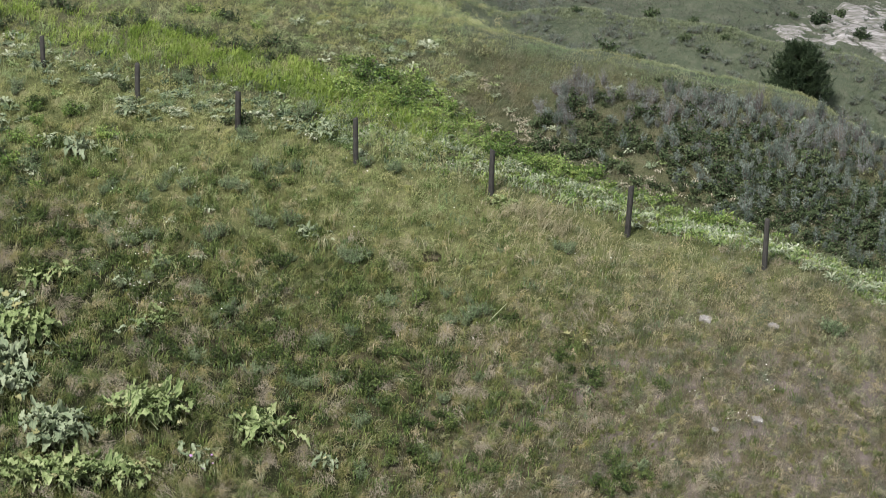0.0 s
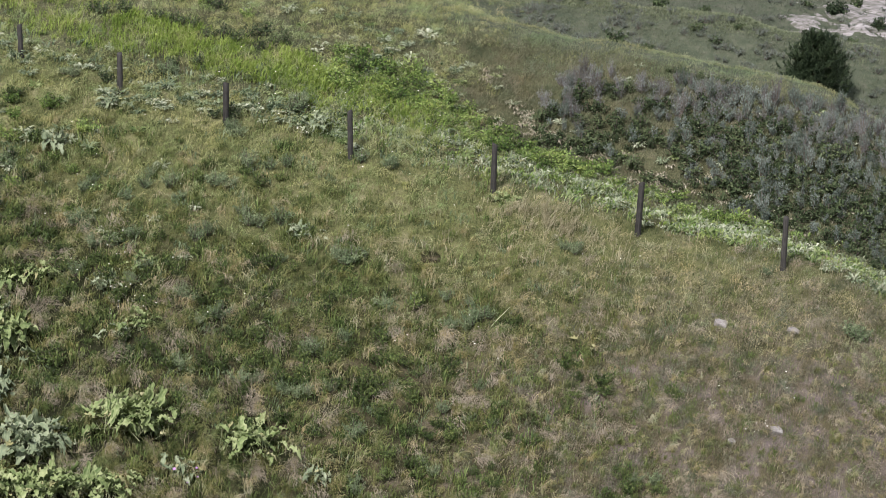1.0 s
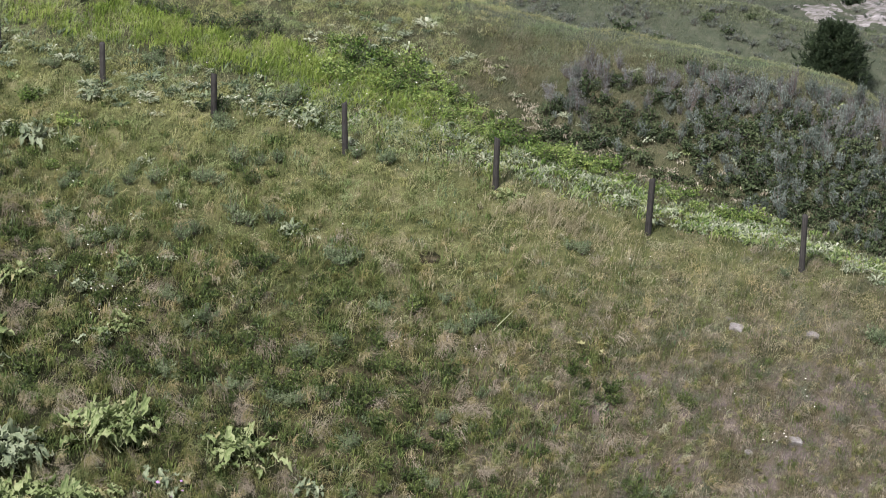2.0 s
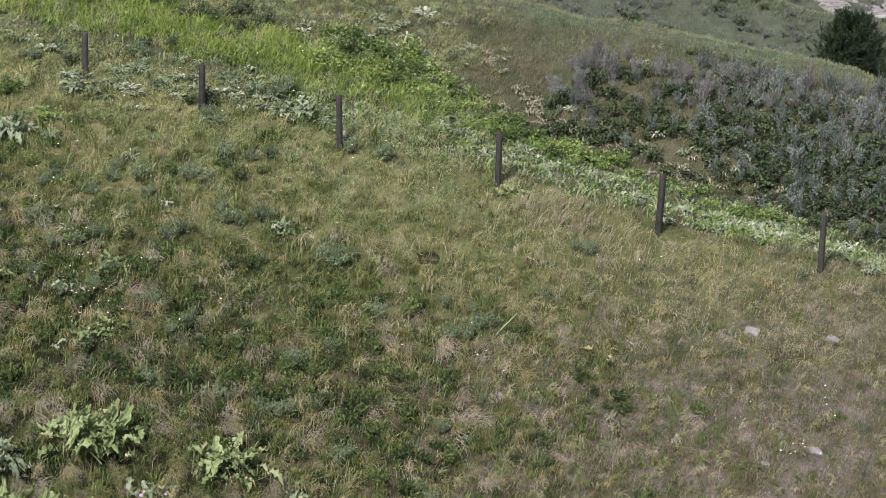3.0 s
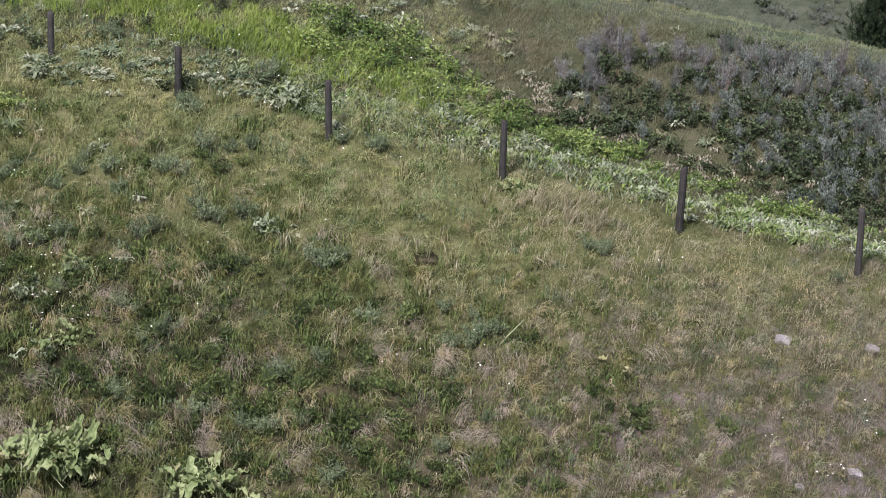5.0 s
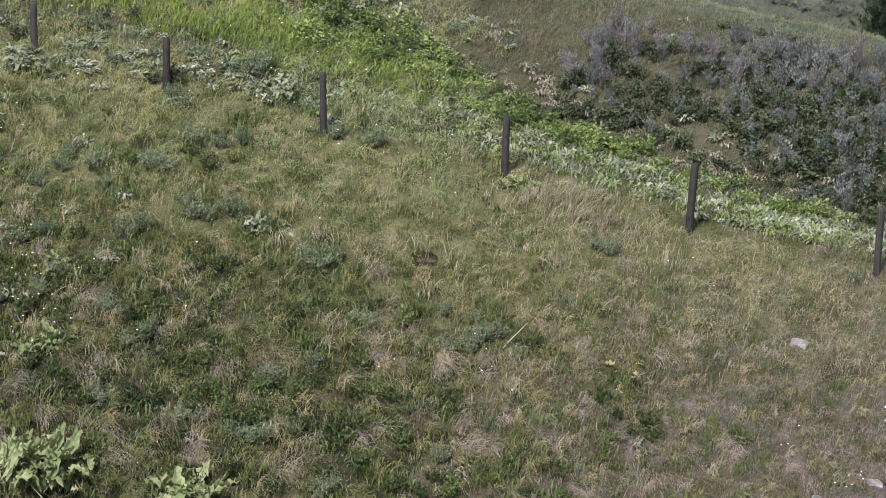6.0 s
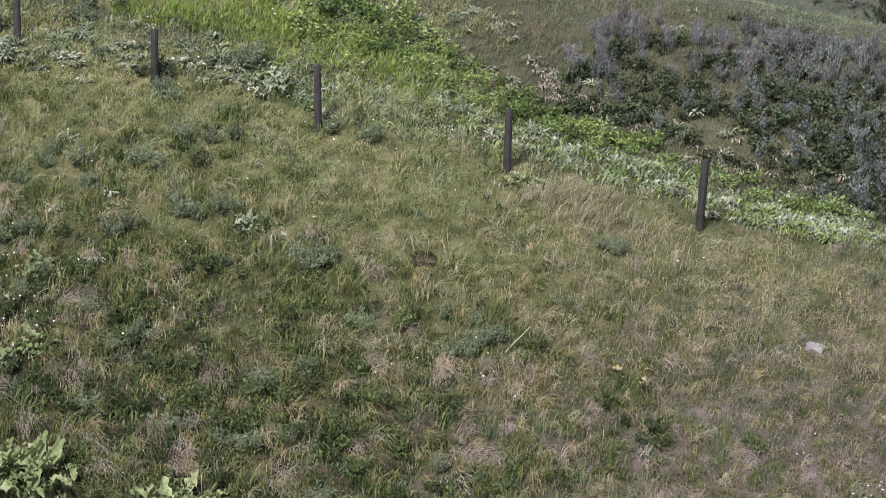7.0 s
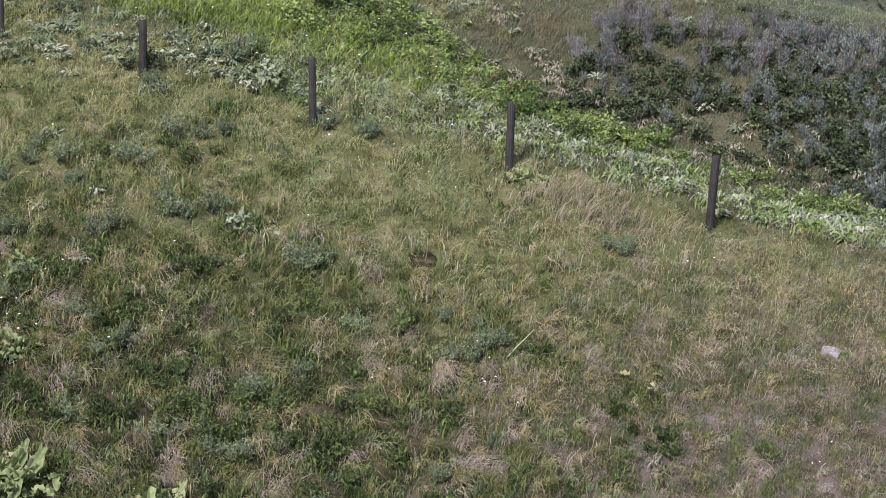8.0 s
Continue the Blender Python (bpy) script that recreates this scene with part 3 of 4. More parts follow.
FORBS = [(-2.71, 28.28), (-5.43, 29.2), (-5.93, 28.58), (-4.92, 28.62), (-4.42, 28.08), (-6.29, 27.14), (-4.42, 26.86), (-3.55, 26.53), (-3.34, 27.26), (-3.48, 25.96), (-0.14, 25.2), (0.26, 25.47), (4.04, 23.74), (4.84, 23.67), (5.81, 23.71), (2.41, 25.18), (2.73, 25.57), (-4.76, 27.58), (-5.22, 27.08), (-2.33, 27.54), (-1.96, 25.51),
         (-1.86, 26.46), (4.6, 24.1), (5.29, 24.08), (4.3, 24.57), (4.0, 26.91), (5.67, 26.62), (3.45, 27.36), (-1.08, 27.37), (-3.33, 30.37), (-2.83, 29.78), (-4.24, 30.44)]
DARK_FORBS = clumped(FORBS + spaced(75, -12, 9, -10, -1.5, 0.6, rng, lambda x, n: float(ease(5, -4, x)) * (0.1 + 0.9 * float(ease(-2, -6.5, n)))), 3, 0.24, rng)
strew(forb_kinds, DARK_FORBS, rng, 0.5, 1.05)


# ---- broad-leaved plants ----
def leaf_mesh(name, stalk_out, stalk_up, reach, drop, curl, seed, material):
    """An arrow-shaped leaf on a stalk: unit length, growing from the origin towards +y."""
    rng = random.Random(seed)
    bm = bmesh.new()
    joint = Vector((0, stalk_out, stalk_up))
    rows = []
    phase = rng.uniform(0, 6)
    for u, w in ((-0.15, 0.09), (-0.04, 0.165), (0.07, 0.165), (0.2, 0.145), (0.34, 0.14), (0.48, 0.125), (0.62, 0.112), (0.76, 0.092), (0.89, 0.058)):
        z = joint.z + 0.10 * math.sin(max(u, 0) * 2.2) - drop * max(u, 0) ** 2
        wl, wr = 1.15 * w * rng.uniform(0.72, 1.25), 1.15 * w * rng.uniform(0.72, 1.25)
        # the rims ruffle up and down along the leaf
        fl, fr = curl * (0.06 * math.sin(19 * u + phase) + rng.uniform(-0.03, 0.03)), curl * (0.06 * math.sin(16 * u + 2 * phase) + rng.uniform(-0.03, 0.03))
        y = joint.y + reach * u
        rows.append([bm.verts.new(p) for p in ((-wl, y - 0.02, z + 0.3 * wl * curl + fl), (-0.55 * wl, y, z + 0.16 * wl), (0, joint.y + reach * max(u, 0.0) + 0.003 * len(rows), z - 0.02),
                                               (0.55 * wr, y, z + 0.16 * wr), (wr, y - 0.02, z + 0.3 * wr * curl + fr))])
    tip = bm.verts.new((curl * 0.03, joint.y + reach, joint.z + 0.08 - drop))
    pale = {tip: 1.0}
    for row in rows:
        pale.update(zip(row, (1.0, 0.0, 0.8, 0.0, 1.0)))
    order = list(bm.verts)
    for a, b in zip(rows, rows[1:]):
        for k in range(4):
            bm.faces.new((a[k], a[k + 1], b[k + 1], b[k]))
    for k in range(4):
        bm.faces.new((rows[-1][k], rows[-1][k + 1], tip))
    lo = [bm.verts.new((0.016 * math.cos(a), 0.016 * math.sin(a), -0.05)) for a in (0.5, 2.6, 4.7)]
    hi = [bm.verts.new((0.011 * math.cos(a), joint.y + 0.05, joint.z + 0.011 * math.sin(a) - 0.02)) for a in (0.5, 2.6, 4.7)]
    stalk = [bm.faces.new((lo[k], lo[(k + 1) % 3], hi[(k + 1) % 3], hi[k])) for k in range(3)]
    for f in stalk:
        f.material_index = 1
    veins = [pale[v] for v in order]
    mesh = bpy.data.meshes.new(name)
    bm.to_mesh(mesh)
    bm.free()
    vein = mesh.attributes.new("vein", "FLOAT", "POINT")
    vein.data.foreach_set("value", veins + [0.0] * (len(mesh.vertices) - len(veins)))
    mesh.materials.append(material)
    mesh.materials.append(PETIOLE)
    for p in mesh.polygons:
        p.use_smooth = True
    return mesh


LEAF_SHAPES = ((0.30, 0.52, 0.54, 0.36, 1.0), (0.42, 0.36, 0.54, 0.30, 0.8), (0.15, 0.60, 0.52, -0.26, 1.3), (0.24, 0.58, 0.52, 0.42, 0.9), (0.42, 0.20, 0.52, 0.14, 1.4),
               (0.20, 0.48, 0.54, -0.34, 1.5), (0.10, 0.64, 0.52, 0.08, 1.0))
LEAVES = {m.name: [leaf_mesh("leaf", *shape, 7 * k, m) for k, shape in enumerate(LEAF_SHAPES)] for m in (BALSAM, BALSAM_SILVER, YELLOWED)}


def broad_plant(x, y, radius, count, material, label, group, rng, leafage=0.62):
    plant = thing("balsamroot_plant", label, "plant", group)
    plant.matrix_world = pose(x, y, float(height(x, y)))
    shapes = LEAVES[material.name]
    for k in range(count):
        pool = LEAVES[YELLOWED.name] if rng.uniform() < 0.05 else shapes
        ob = new("leaf", pool[rng.integers(len(pool))])
        ob.parent = plant
        s = radius * leafage * rng.uniform(0.6, 1.2)
        off = radius * (0.58 - 0.4 * leafage)
        ob.matrix_basis = (pose(rng.normal(0, off), rng.normal(0, off), 0.0, rng.uniform(-22, 14), rng.uniform(-14, 14), 360 * (k * 0.382 + rng.uniform(-0.06, 0.06)))
                           @ Matrix.Diagonal((s * rng.uniform(0.75, 1.0), s, s * rng.uniform(0.85, 1.2), 1)))
    return plant


rng = np.random.default_rng(23)
BIG = ((-9.59, 24.66, 1.1, 38, 1), (-7.3, 25.4, 1.15, 42, 0), (-4.4, 24.9, 0.98, 32, 0), (-11.3, 26.8, 1.12, 44, 1), (-11.1, 27.9, 1.1, 42, 0), (-10.98, 26.1, 1.0, 36, 1), (-8.92, 23.45, 0.96, 32, 0),
       (-7.64, 23.58, 0.85, 28, 0), (-10.11, 23.31, 0.96, 30, 0), (-2.79, 24.15, 0.56, 14, 1), (-5.94, 24.18, 0.61, 16, 1), (-11.39, 28.59, 0.78, 22, 1))
for x, y, radius, count, silver in BIG:
    count = int(count * 3.8)
    label = "large silvery broad-leaved plant with pale stalks in the grass" if silver else "large yellow-green broad-leaved plant with arrow-shaped leaves in the grass"
    broad_plant(x, y, radius, count, BALSAM_SILVER if silver else BALSAM, label, "large broad-leaved plants", rng)
MID = ((-3.65, 31.42, 0.42, 18, 1), (-10.36, 34.56, 0.53, 20, 1), (-10.81, 29.55, 0.51, 14, 0), (-7.78, 27.85, 0.42, 10, 1), (-7.4, 28.19, 0.5, 12, 0), (-7.43, 30.15, 0.46, 12, 0), (-8.43, 29.49, 0.41, 10, 1),
       (-9.98, 29.8, 0.51, 14, 0), (-6.38, 31.76, 0.3, 7, 0), (-9.19, 32.03, 0.3, 8, 1), (-8.93, 36.26, 0.47, 16, 1), (-12.64, 35.79, 0.38, 10, 1), (-3.55, 35.73, 0.48, 18, 1), (1.52, 32.99, 0.39, 12, 0))
for x, y, radius, count, silver in MID:
    count, radius = int(count * 3.0), radius * 1.3
    label = "small silvery broad-leaved plant among the grass" if silver else "small green broad-leaved plant among the grass"
    broad_plant(x, y, radius, count, BALSAM_SILVER if silver else BALSAM, label, "small broad-leaved plants", rng)


def leafy_rosette(name, label, group, seed, count, length, width, material, flop):
    """A low plant of long arching leaves, four facets each."""
    rng = np.random.default_rng(seed)
    root = thing(name, label, "plant", group)
    a, up = rng.uniform(0, 2 * np.pi, count), rng.uniform(0.3, 1.0, count)
    ln = length * rng.uniform(0.6, 1.2, count)
    way = np.stack([np.cos(a), np.sin(a), 0 * a], -1)
    side = np.stack([-np.sin(a), np.cos(a), rng.normal(0, 0.3, count)], -1) * (width * rng.uniform(0.6, 1.2, count))[:, None] * 0.5
    foot = way * 0.08 * rng.uniform(0, 1, count)[:, None]
    rise = np.array([0, 0, 1.0])
    p1 = foot + way * (0.25 * ln)[:, None] + rise * (0.5 * ln * up)[:, None]
    p2 = foot + way * (0.62 * ln)[:, None] + rise * (0.72 * ln * up)[:, None]
    p3 = foot + way * (1.0 * ln)[:, None] + rise * ((0.72 * up - flop) * ln)[:, None]
    verts = np.stack([foot, p1 + side * 0.7, p1 - side * 0.7, p2 + side, p2 - side, p3], 1).reshape(-1, 3)
    b = np.arange(count)[:, None] * 6
    faces = np.concatenate([b + [0, 1, 2], b + [1, 3, 2], b + [2, 3, 4], b + [3, 5, 4]], 1).reshape(-1, 3)
    under(root, mesh_object("foliage", verts, faces, material, True))
    return root


PALE_LEAF = blade_material("pale_broad_leaves", [(0.18, 0.225, 0.135), (0.32, 0.365, 0.245), (0.48, 0.51, 0.40)], 3.0, 0.35, 0.2, single=0.5)
BAND_LABEL = "pale green broad-leaved plant in the dense band below the fence"
band_kinds = [leafy_rosette("balsamroot", BAND_LABEL, "broad-leaved band along the fence", 90 + k, 36, 0.185, 0.045, m, 0.2)
              for k, m in enumerate((PALE_LEAF, BALSAM, BAND_LEAF, BAND_LEAF, PALE_LEAF, BALSAM))]
spots = spaced(185, -2.5, 14.5, 0.4, 4.2, 0.26, rng, lambda x, n: float(ease(0.3, 1.0, n) * ease(4.4, 3.0, n)) if x > 3 else float(n > 1.2) * float(ease(2.9, 2.0, n)))
spots += spaced(44, -13.5, -1, 0.1, 1.9, 0.4, rng)
spots += spaced(26, -3, 9, 4.4, 5.6, 0.35, rng)
spots += spaced(30, -6, 2, 4.6, 7.5, 0.4, rng)
spots += spaced(20, 4, 16, 6, 8.6, 0.6, rng)
spots += spaced(16, -14, -6, -6, -0.5, 0.8, rng)
strew(band_kinds, spots, rng, 0.55, 1.25)
PATCHES = ((-12.89, 39.68), (-12.97, 38.86), (-12.22, 38.71), (-11.06, 38.69), (-10.27, 37.9), (-12.63, 35.71), (-13.09, 36.89), (-10.48, 34.77), (-9.96, 34.55), (-10.98, 34.86), (-9.47, 36.35), (-8.79, 36.48),
           (-8.5, 36.69), (-8.11, 36.09), (-7.51, 36.5), (-6.79, 36.68), (-6.57, 36.29), (-5.68, 36.56), (-5.17, 36.37), (-4.86, 36.6), (-3.7, 35.6), (-3.2, 35.41), (-3.61, 42.43), (-2.71, 39.57), (-2.11, 41.52),
           (-2.55, 39.87), (-1.56, 39.37), (-1.04, 39.38), (-1.32, 40.55), (-0.95, 41.71), (-0.33, 39.0), (0.29, 40.44), (-3.11, 40.44), (-2.33, 38.81))
patch_kinds = [leafy_rosette("arrowleaf_plant", "pale silvery broad-leaved plant in the grass by the fence", "broad-leaved plants of the upper slope", 190 + k, 42, 0.22, 0.042, m, 0.12) for k, m in enumerate((BALSAM_SILVER, PALE_LEAF, SAGE_GREEN, BALSAM_SILVER))]
spots = [(x + rng.normal(0, 0.42), y + rng.normal(0, 0.24)) for x, y in PATCHES for _ in range(4)]
strew(patch_kinds, spots, rng, 0.7, 1.25)
WITHERED_LINE = ((1.28, 40.12), (1.79, 38.99), (2.17, 38.38), (2.54, 38.05), (3.02, 37.68), (3.51, 37.5), (4.11, 37.18), (4.71, 37.06), (5.43, 36.46), (5.99, 36.3))
SEAM = [(x + rng.normal(0, 0.3), y + rng.normal(0, 0.2)) for x, y in WITHERED_LINE for _ in range(6)]
withered_kinds = [leafy_rosette("withered_plant", "withered pale brown broad-leaved plant in the gully", "withered plants of the gully", 98 + k, 26, 0.17, 0.034, WITHERED, 0.5) for k in range(2)]
strew(withered_kinds, spaced(75, 1.8, 11, 3.8, 5.2, 0.26, rng) + SEAM, rng, 0.6, 1.1)


# ---- pine and far shrubs ----
def pine(x, y, tall, wide, seed):
    """A bushy pine with two leaders: rising limbs, each set with brushes of needles."""
    rng = np.random.default_rng(seed)
    tree = thing("pine_tree", "small bushy dark green pine behind the ridge", "tree")
    bm = bmesh.new()
    for foot, top, base in (((0, 0), (-0.10 * wide, 0.0), 0.11), ((0.02, 0), (0.34 * wide, 0.1), 0.08)):
        rings = []
        for k in range(7):
            u = k / 6
            r = base * (1 - u) ** 0.8 + 0.012
            cx, cy = foot[0] + (top[0] - foot[0]) * u ** 1.5, foot[1] + (top[1] - foot[1]) * u ** 1.5
            rings.append([bm.verts.new((cx + r * math.cos(a), cy + r * math.sin(a), -0.3 + (tall * 0.93 + 0.3) * u)) for a in [2 * math.pi * q / 8 for q in range(8)]])
        for lo, hi in zip(rings, rings[1:]):
            for q in range(8):
                bm.faces.new((lo[q], lo[(q + 1) % 8], hi[(q + 1) % 8], hi[q]))
    part("trunk", bm, BARK, tree, smooth=True)
    limbs = 150
    u = np.sort(rng.uniform(0.12, 0.99, limbs))
    a = np.arange(limbs) * 2.4 + rng.normal(0, 0.4, limbs)
    leader = rng.uniform(0, 1, limbs) < 0.45
    lean = np.where(leader, 0.34, -0.10) * wide * u ** 1.5
    span = wide * np.interp(u, (0, 0.15, 0.4, 0.62, 0.82, 1.0), (0.55, 0.95, 1.0, 0.78, 0.45, 0.10)) * rng.uniform(0.55, 1.1, limbs)
    foot = np.stack([lean, 0 * u, tall * u * 0.88], -1)
    end = foot + np.stack([np.cos(a) * span, np.sin(a) * span, tall * (0.03 + 0.12 * u) + rng.normal(0, 0.05, limbs)], -1)
    v, f = sticks(foot, end, 0.02, 0.006)
    under(tree, mesh_object("branchwork", v, f, BARK))
    per, needles = 9, 32
    w = np.linspace(0.35, 1.0, per)[None, :] + rng.normal(0, 0.04, (limbs, per))
    brush = (foot[:, None] + (end - foot)[:, None] * w[..., None] + rng.normal(0, 0.05, (limbs, per, 3))).reshape(-1, 3)
    out = np.repeat(end - foot, per, 0)
    out = out / np.linalg.norm(out, axis=1, keepdims=True)
    axis = out * 0.7 + (0, 0, 0.8) + rng.normal(0, 0.2, out.shape)
    pts = np.repeat(brush, needles, 0)
    along = np.repeat(axis, needles, 0)
    pts = pts + along * rng.uniform(0, 0.16, (len(pts), 1))
    v, f = kites(pts, along + rng.normal(0, 0.75, pts.shape), 0.11, 0.017, rng, 0.0)
    under(tree, mesh_object("crown", v, f, NEEDLES))
    tree.matrix_world = pose(x, y, float(height(x, y)) - 0.1)
    return tree


pine(10.85, 45.3, 2.12, 1.06, 3)
juniper_kinds = [bush("juniper_bush", "dark green rounded juniper bush on a far slope", "far dark bushes", 120 + k, 40, 0.46, 0.36, 30, 0.09, 0.05, NEEDLES, 0.6) for k in range(2)]
strew(juniper_kinds, [(13.07, 58.42), (14.38, 56.93), (15.6, 58.2), (16.6, 60.0)], np.random.default_rng(4), 0.8, 1.15)
far_kinds = [bush("hill_sagebrush", "grey sagebrush on the far hill", "sagebrush of the far hills", 130 + k, 12, 0.32, 0.34, 12, 0.09, 0.035, HILL_SAGE, 0.8) for k in range(2)]
spots = spaced(150, 2, 14, 14.4, 18.0, 0.22, rng, lambda x, n: 0.08 + 0.92 * float(ease(0.45, 0.62, swell(np.array([x]), np.array([n]), 3.0, 18)[0])))
spots += spaced(46, 1.6, 5, 24.6, 26.6, 0.2, rng) + spaced(60, 9, 17, 24.5, 31, 0.25, rng, lambda x, n: float(ease(0.5, 0.65, swell(np.array([x]), np.array([n]), 2.5, 19)[0])))
strew(far_kinds, spots, rng, 0.4, 0.85)
strew([bush("green_hill_bush", "low green bush on the far hill", "green bushes of the far hills", 140 + k, 16, 0.32, 0.4, 14, 0.12, 0.07, DARK_SHRUB, 0.6) for k in range(2)],
      spaced(18, 4, 17, 14.5, 31, 0.8, rng, lambda x, n: float(ease(0.45, 0.65, swell(np.array([x]), np.array([n]), 5.0, 28)[0]))), rng, 0.5, 1.1)


# ---- bare eroded bank ----
def bank_body(x, y):
    """Above zero where the clay lies bare: a ragged strip that runs off to the east."""
    n = beyond(x, y)
    ragged = swell(x, y, 2.4, 31) * 0.7 + swell(x + 0.8 * y, 1.3 * y, 0.8, 32) * 0.5 - 0.62
    upper = np.interp(x, (11.6, 12.6, 13.4, 14.2, 22), (26.2, 28.0, 30.5, 31.6, 33))
    return np.minimum(np.minimum(n - 25.3, upper - n), (x - 12.0) * 0.9) * 0.7 + 2.6 * ragged - 0.15


def eroded_bank():
    mat, nodes, links, bsdf = shader("pale_clay", 0.95, 0.1)
    v = place(nodes, links)
    fine = number(nodes, links, "ADD", number(nodes, links, "MULTIPLY", grain(nodes, links, place(nodes, links, (0.5, 2.6, 2.6)), 2.2, 7, 0.75), 0.7),
                  number(nodes, links, "MULTIPLY", grain(nodes, links, place(nodes, links, (0.3, 1.2, 6)), 1.2, 4, 0.6), 0.3))
    links.new(ramp(nodes, links, fine, [(0.43, (0.085, 0.092, 0.072)), (0.5, (0.17, 0.165, 0.16)), (0.6, (0.30, 0.295, 0.298)), (0.72, (0.40, 0.39, 0.40))]), bsdf.inputs["Base Color"])
    bumped(nodes, links, bsdf, fine, 0.4, 0.06)
    xs, ys = np.arange(10.5, 22, 0.12), np.arange(52, 67, 0.12)
    gx, gy = np.meshgrid(xs, ys)
    gz = height(gx, gy) + 0.16 * np.clip(bank_body(gx, gy), -2.5, 1) - 0.02
    w = len(xs)
    i, j = np.meshgrid(np.arange(w - 1), np.arange(len(ys) - 1))
    a = (j * w + i).ravel()
    ob = mesh_object("eroded_bank", np.stack([gx, gy, gz], -1).reshape(-1, 3), np.stack([a, a + 1, a + w + 1, a + w], -1), mat, True)
    tagged(ob, "bare whitish eroded clay bank on the far hillside", "ground", kind="structure")


eroded_bank()


# ---- stones, stick, flowers ----
def stone_material():
    mat, nodes, links, bsdf = shader("pale_stone", 0.85, 0.3)
    v = place(nodes, links)
    fac = grain(nodes, links, v, 9, 6, 0.7)
    links.new(ramp(nodes, links, fac, [(0.3, (0.11, 0.105, 0.10)), (0.5, (0.22, 0.212, 0.205)), (0.7, (0.38, 0.37, 0.36))]), bsdf.inputs["Base Color"])
    bumped(nodes, links, bsdf, fac, 0.8, 0.03)
    return mat


STONE = stone_material()


def stone(x, y, long, wide, tall, turn, seed, label, material=None):
    bm = bmesh.new()
    bmesh.ops.create_icosphere(bm, subdivisions=3, radius=1)
    for v in bm.verts:
        d = v.co.copy()
        k = 1 + 0.28 * noise.noise(d * 1.3 + Vector((seed, 0, 0))) + 0.10 * noise.noise(d * 4 + Vector((0, seed, 0)))
        v.co = Vector((max(-0.8, min(0.85, d.x * k)) * long, max(-0.75, min(0.8, d.y * k)) * wide, max(-0.6, min(0.62, d.z * k)) * tall))
    ob = part("stone", bm, material or STONE, smooth=False)
    ob.matrix_world = pose(x, y, float(height(x, y)) + 0.36 * tall, 24, 8, turn)
    return tagged(ob, label, "stone", "stones in the meadow")


stone(6.97, 28.74, 0.2, 0.12, 0.11, -20, 1, "pale angular stone lying in thin dry grass")
stone(8.74, 28.48, 0.18, 0.1, 0.09, -12, 2, "small pale stone lying in thin dry grass")
stone(8.16, 25.58, 0.19, 0.12, 0.11, 6, 3, "white flat stone on bare soil")
stone(5.13, 29.16, 0.23, 0.17, 0.035, 5, 4, "low grey-brown stone half buried in the turf", SOIL)
stone(7.1, 25.36, 0.11, 0.09, 0.05, 30, 5, "small grey stone on bare soil")
stone(-0.3, 30.71, 0.3, 0.22, 0.12, 10, 6, "grey earthy stone beside trampled grass", SOIL)
stone(-8.81, 23.84, 0.15, 0.11, 0.11, 10, 7, "small pale stone under broad leaves")
stone(6.83, 29.09, 0.09, 0.06, 0.05, 15, 9, "small whitish stone beside a larger stone in dry grass")


def fallen_stick():
    bm = bmesh.new()
    rows = []
    pts = [(-0.24, -0.12, -0.03), (-0.07, -0.02, 0.16), (0.1, 0.07, 0.32), (0.26, 0.2, 0.46)]
    for k, p in enumerate(pts):
        r = 0.02 - 0.003 * k
        rows.append([bm.verts.new((p[0], p[1] + r * math.cos(a), p[2] + r * math.sin(a))) for a in [2 * math.pi * s / 6 for s in range(6)]])
    for lo, hi in zip(rows, rows[1:]):
        for s in range(6):
            bm.faces.new((lo[s], lo[(s + 1) % 6], hi[(s + 1) % 6], hi[s]))
    ob = part("dead_stick", bm, PETIOLE, smooth=True)
    ob.matrix_world = pose(1.47, 28.52, float(height(1.47, 28.52)))
    tagged(ob, "thin bleached dead stalk leaning in the grass", "stick")


fallen_stick()
broad_plant(3.8, 27.92, 0.55, 6, YELLOWED, "single yellowing broad-leaved seedling in dry grass", "small broad-leaved plants", np.random.default_rng(8), 0.75)


def flower_heads(name, label, spots, size, colour, lift, seed):
    """Flower heads strewn in loose groups, six petals each, joined."""
    mat, nodes, links, bsdf = shader(name + "_petals", 0.7, 0.2)
    tint = grain(nodes, links, place(nodes, links), 6, 2)
    links.new(mixed(nodes, links, tint, tuple(0.8 * c for c in colour), colour), bsdf.inputs["Base Color"])
    rng = np.random.default_rng(seed)
    verts, faces = [], []
    for x, y, count, spread in spots:
        for _ in range(count):
            px, py = x + rng.normal(0, spread), y + rng.normal(0, spread)
            c = np.array([px, py, float(height(px, py)) + lift * rng.uniform(0.7, 1.3)])
            b, s = len(verts), size * rng.uniform(0.7, 1.3)
            verts.append(c + (0, 0, 0.3 * s))
            for k in range(12):
                r = s * (1.0 if k % 2 else 0.62)
                verts.append(c + (r * math.cos(k * math.pi / 6), r * math.sin(k * math.pi / 6) * 0.8, -0.5 * r * math.sin(k * math.pi / 6) * 0 + 0.4 * r * math.sin(k * math.pi / 6)))
            faces += [(b, b + 1 + k, b + 1 + (k + 1) % 12) for k in range(12)]
    tagged(mesh_object(name, np.array(verts), np.array(faces), mat), label, "flowers", kind="stuff")


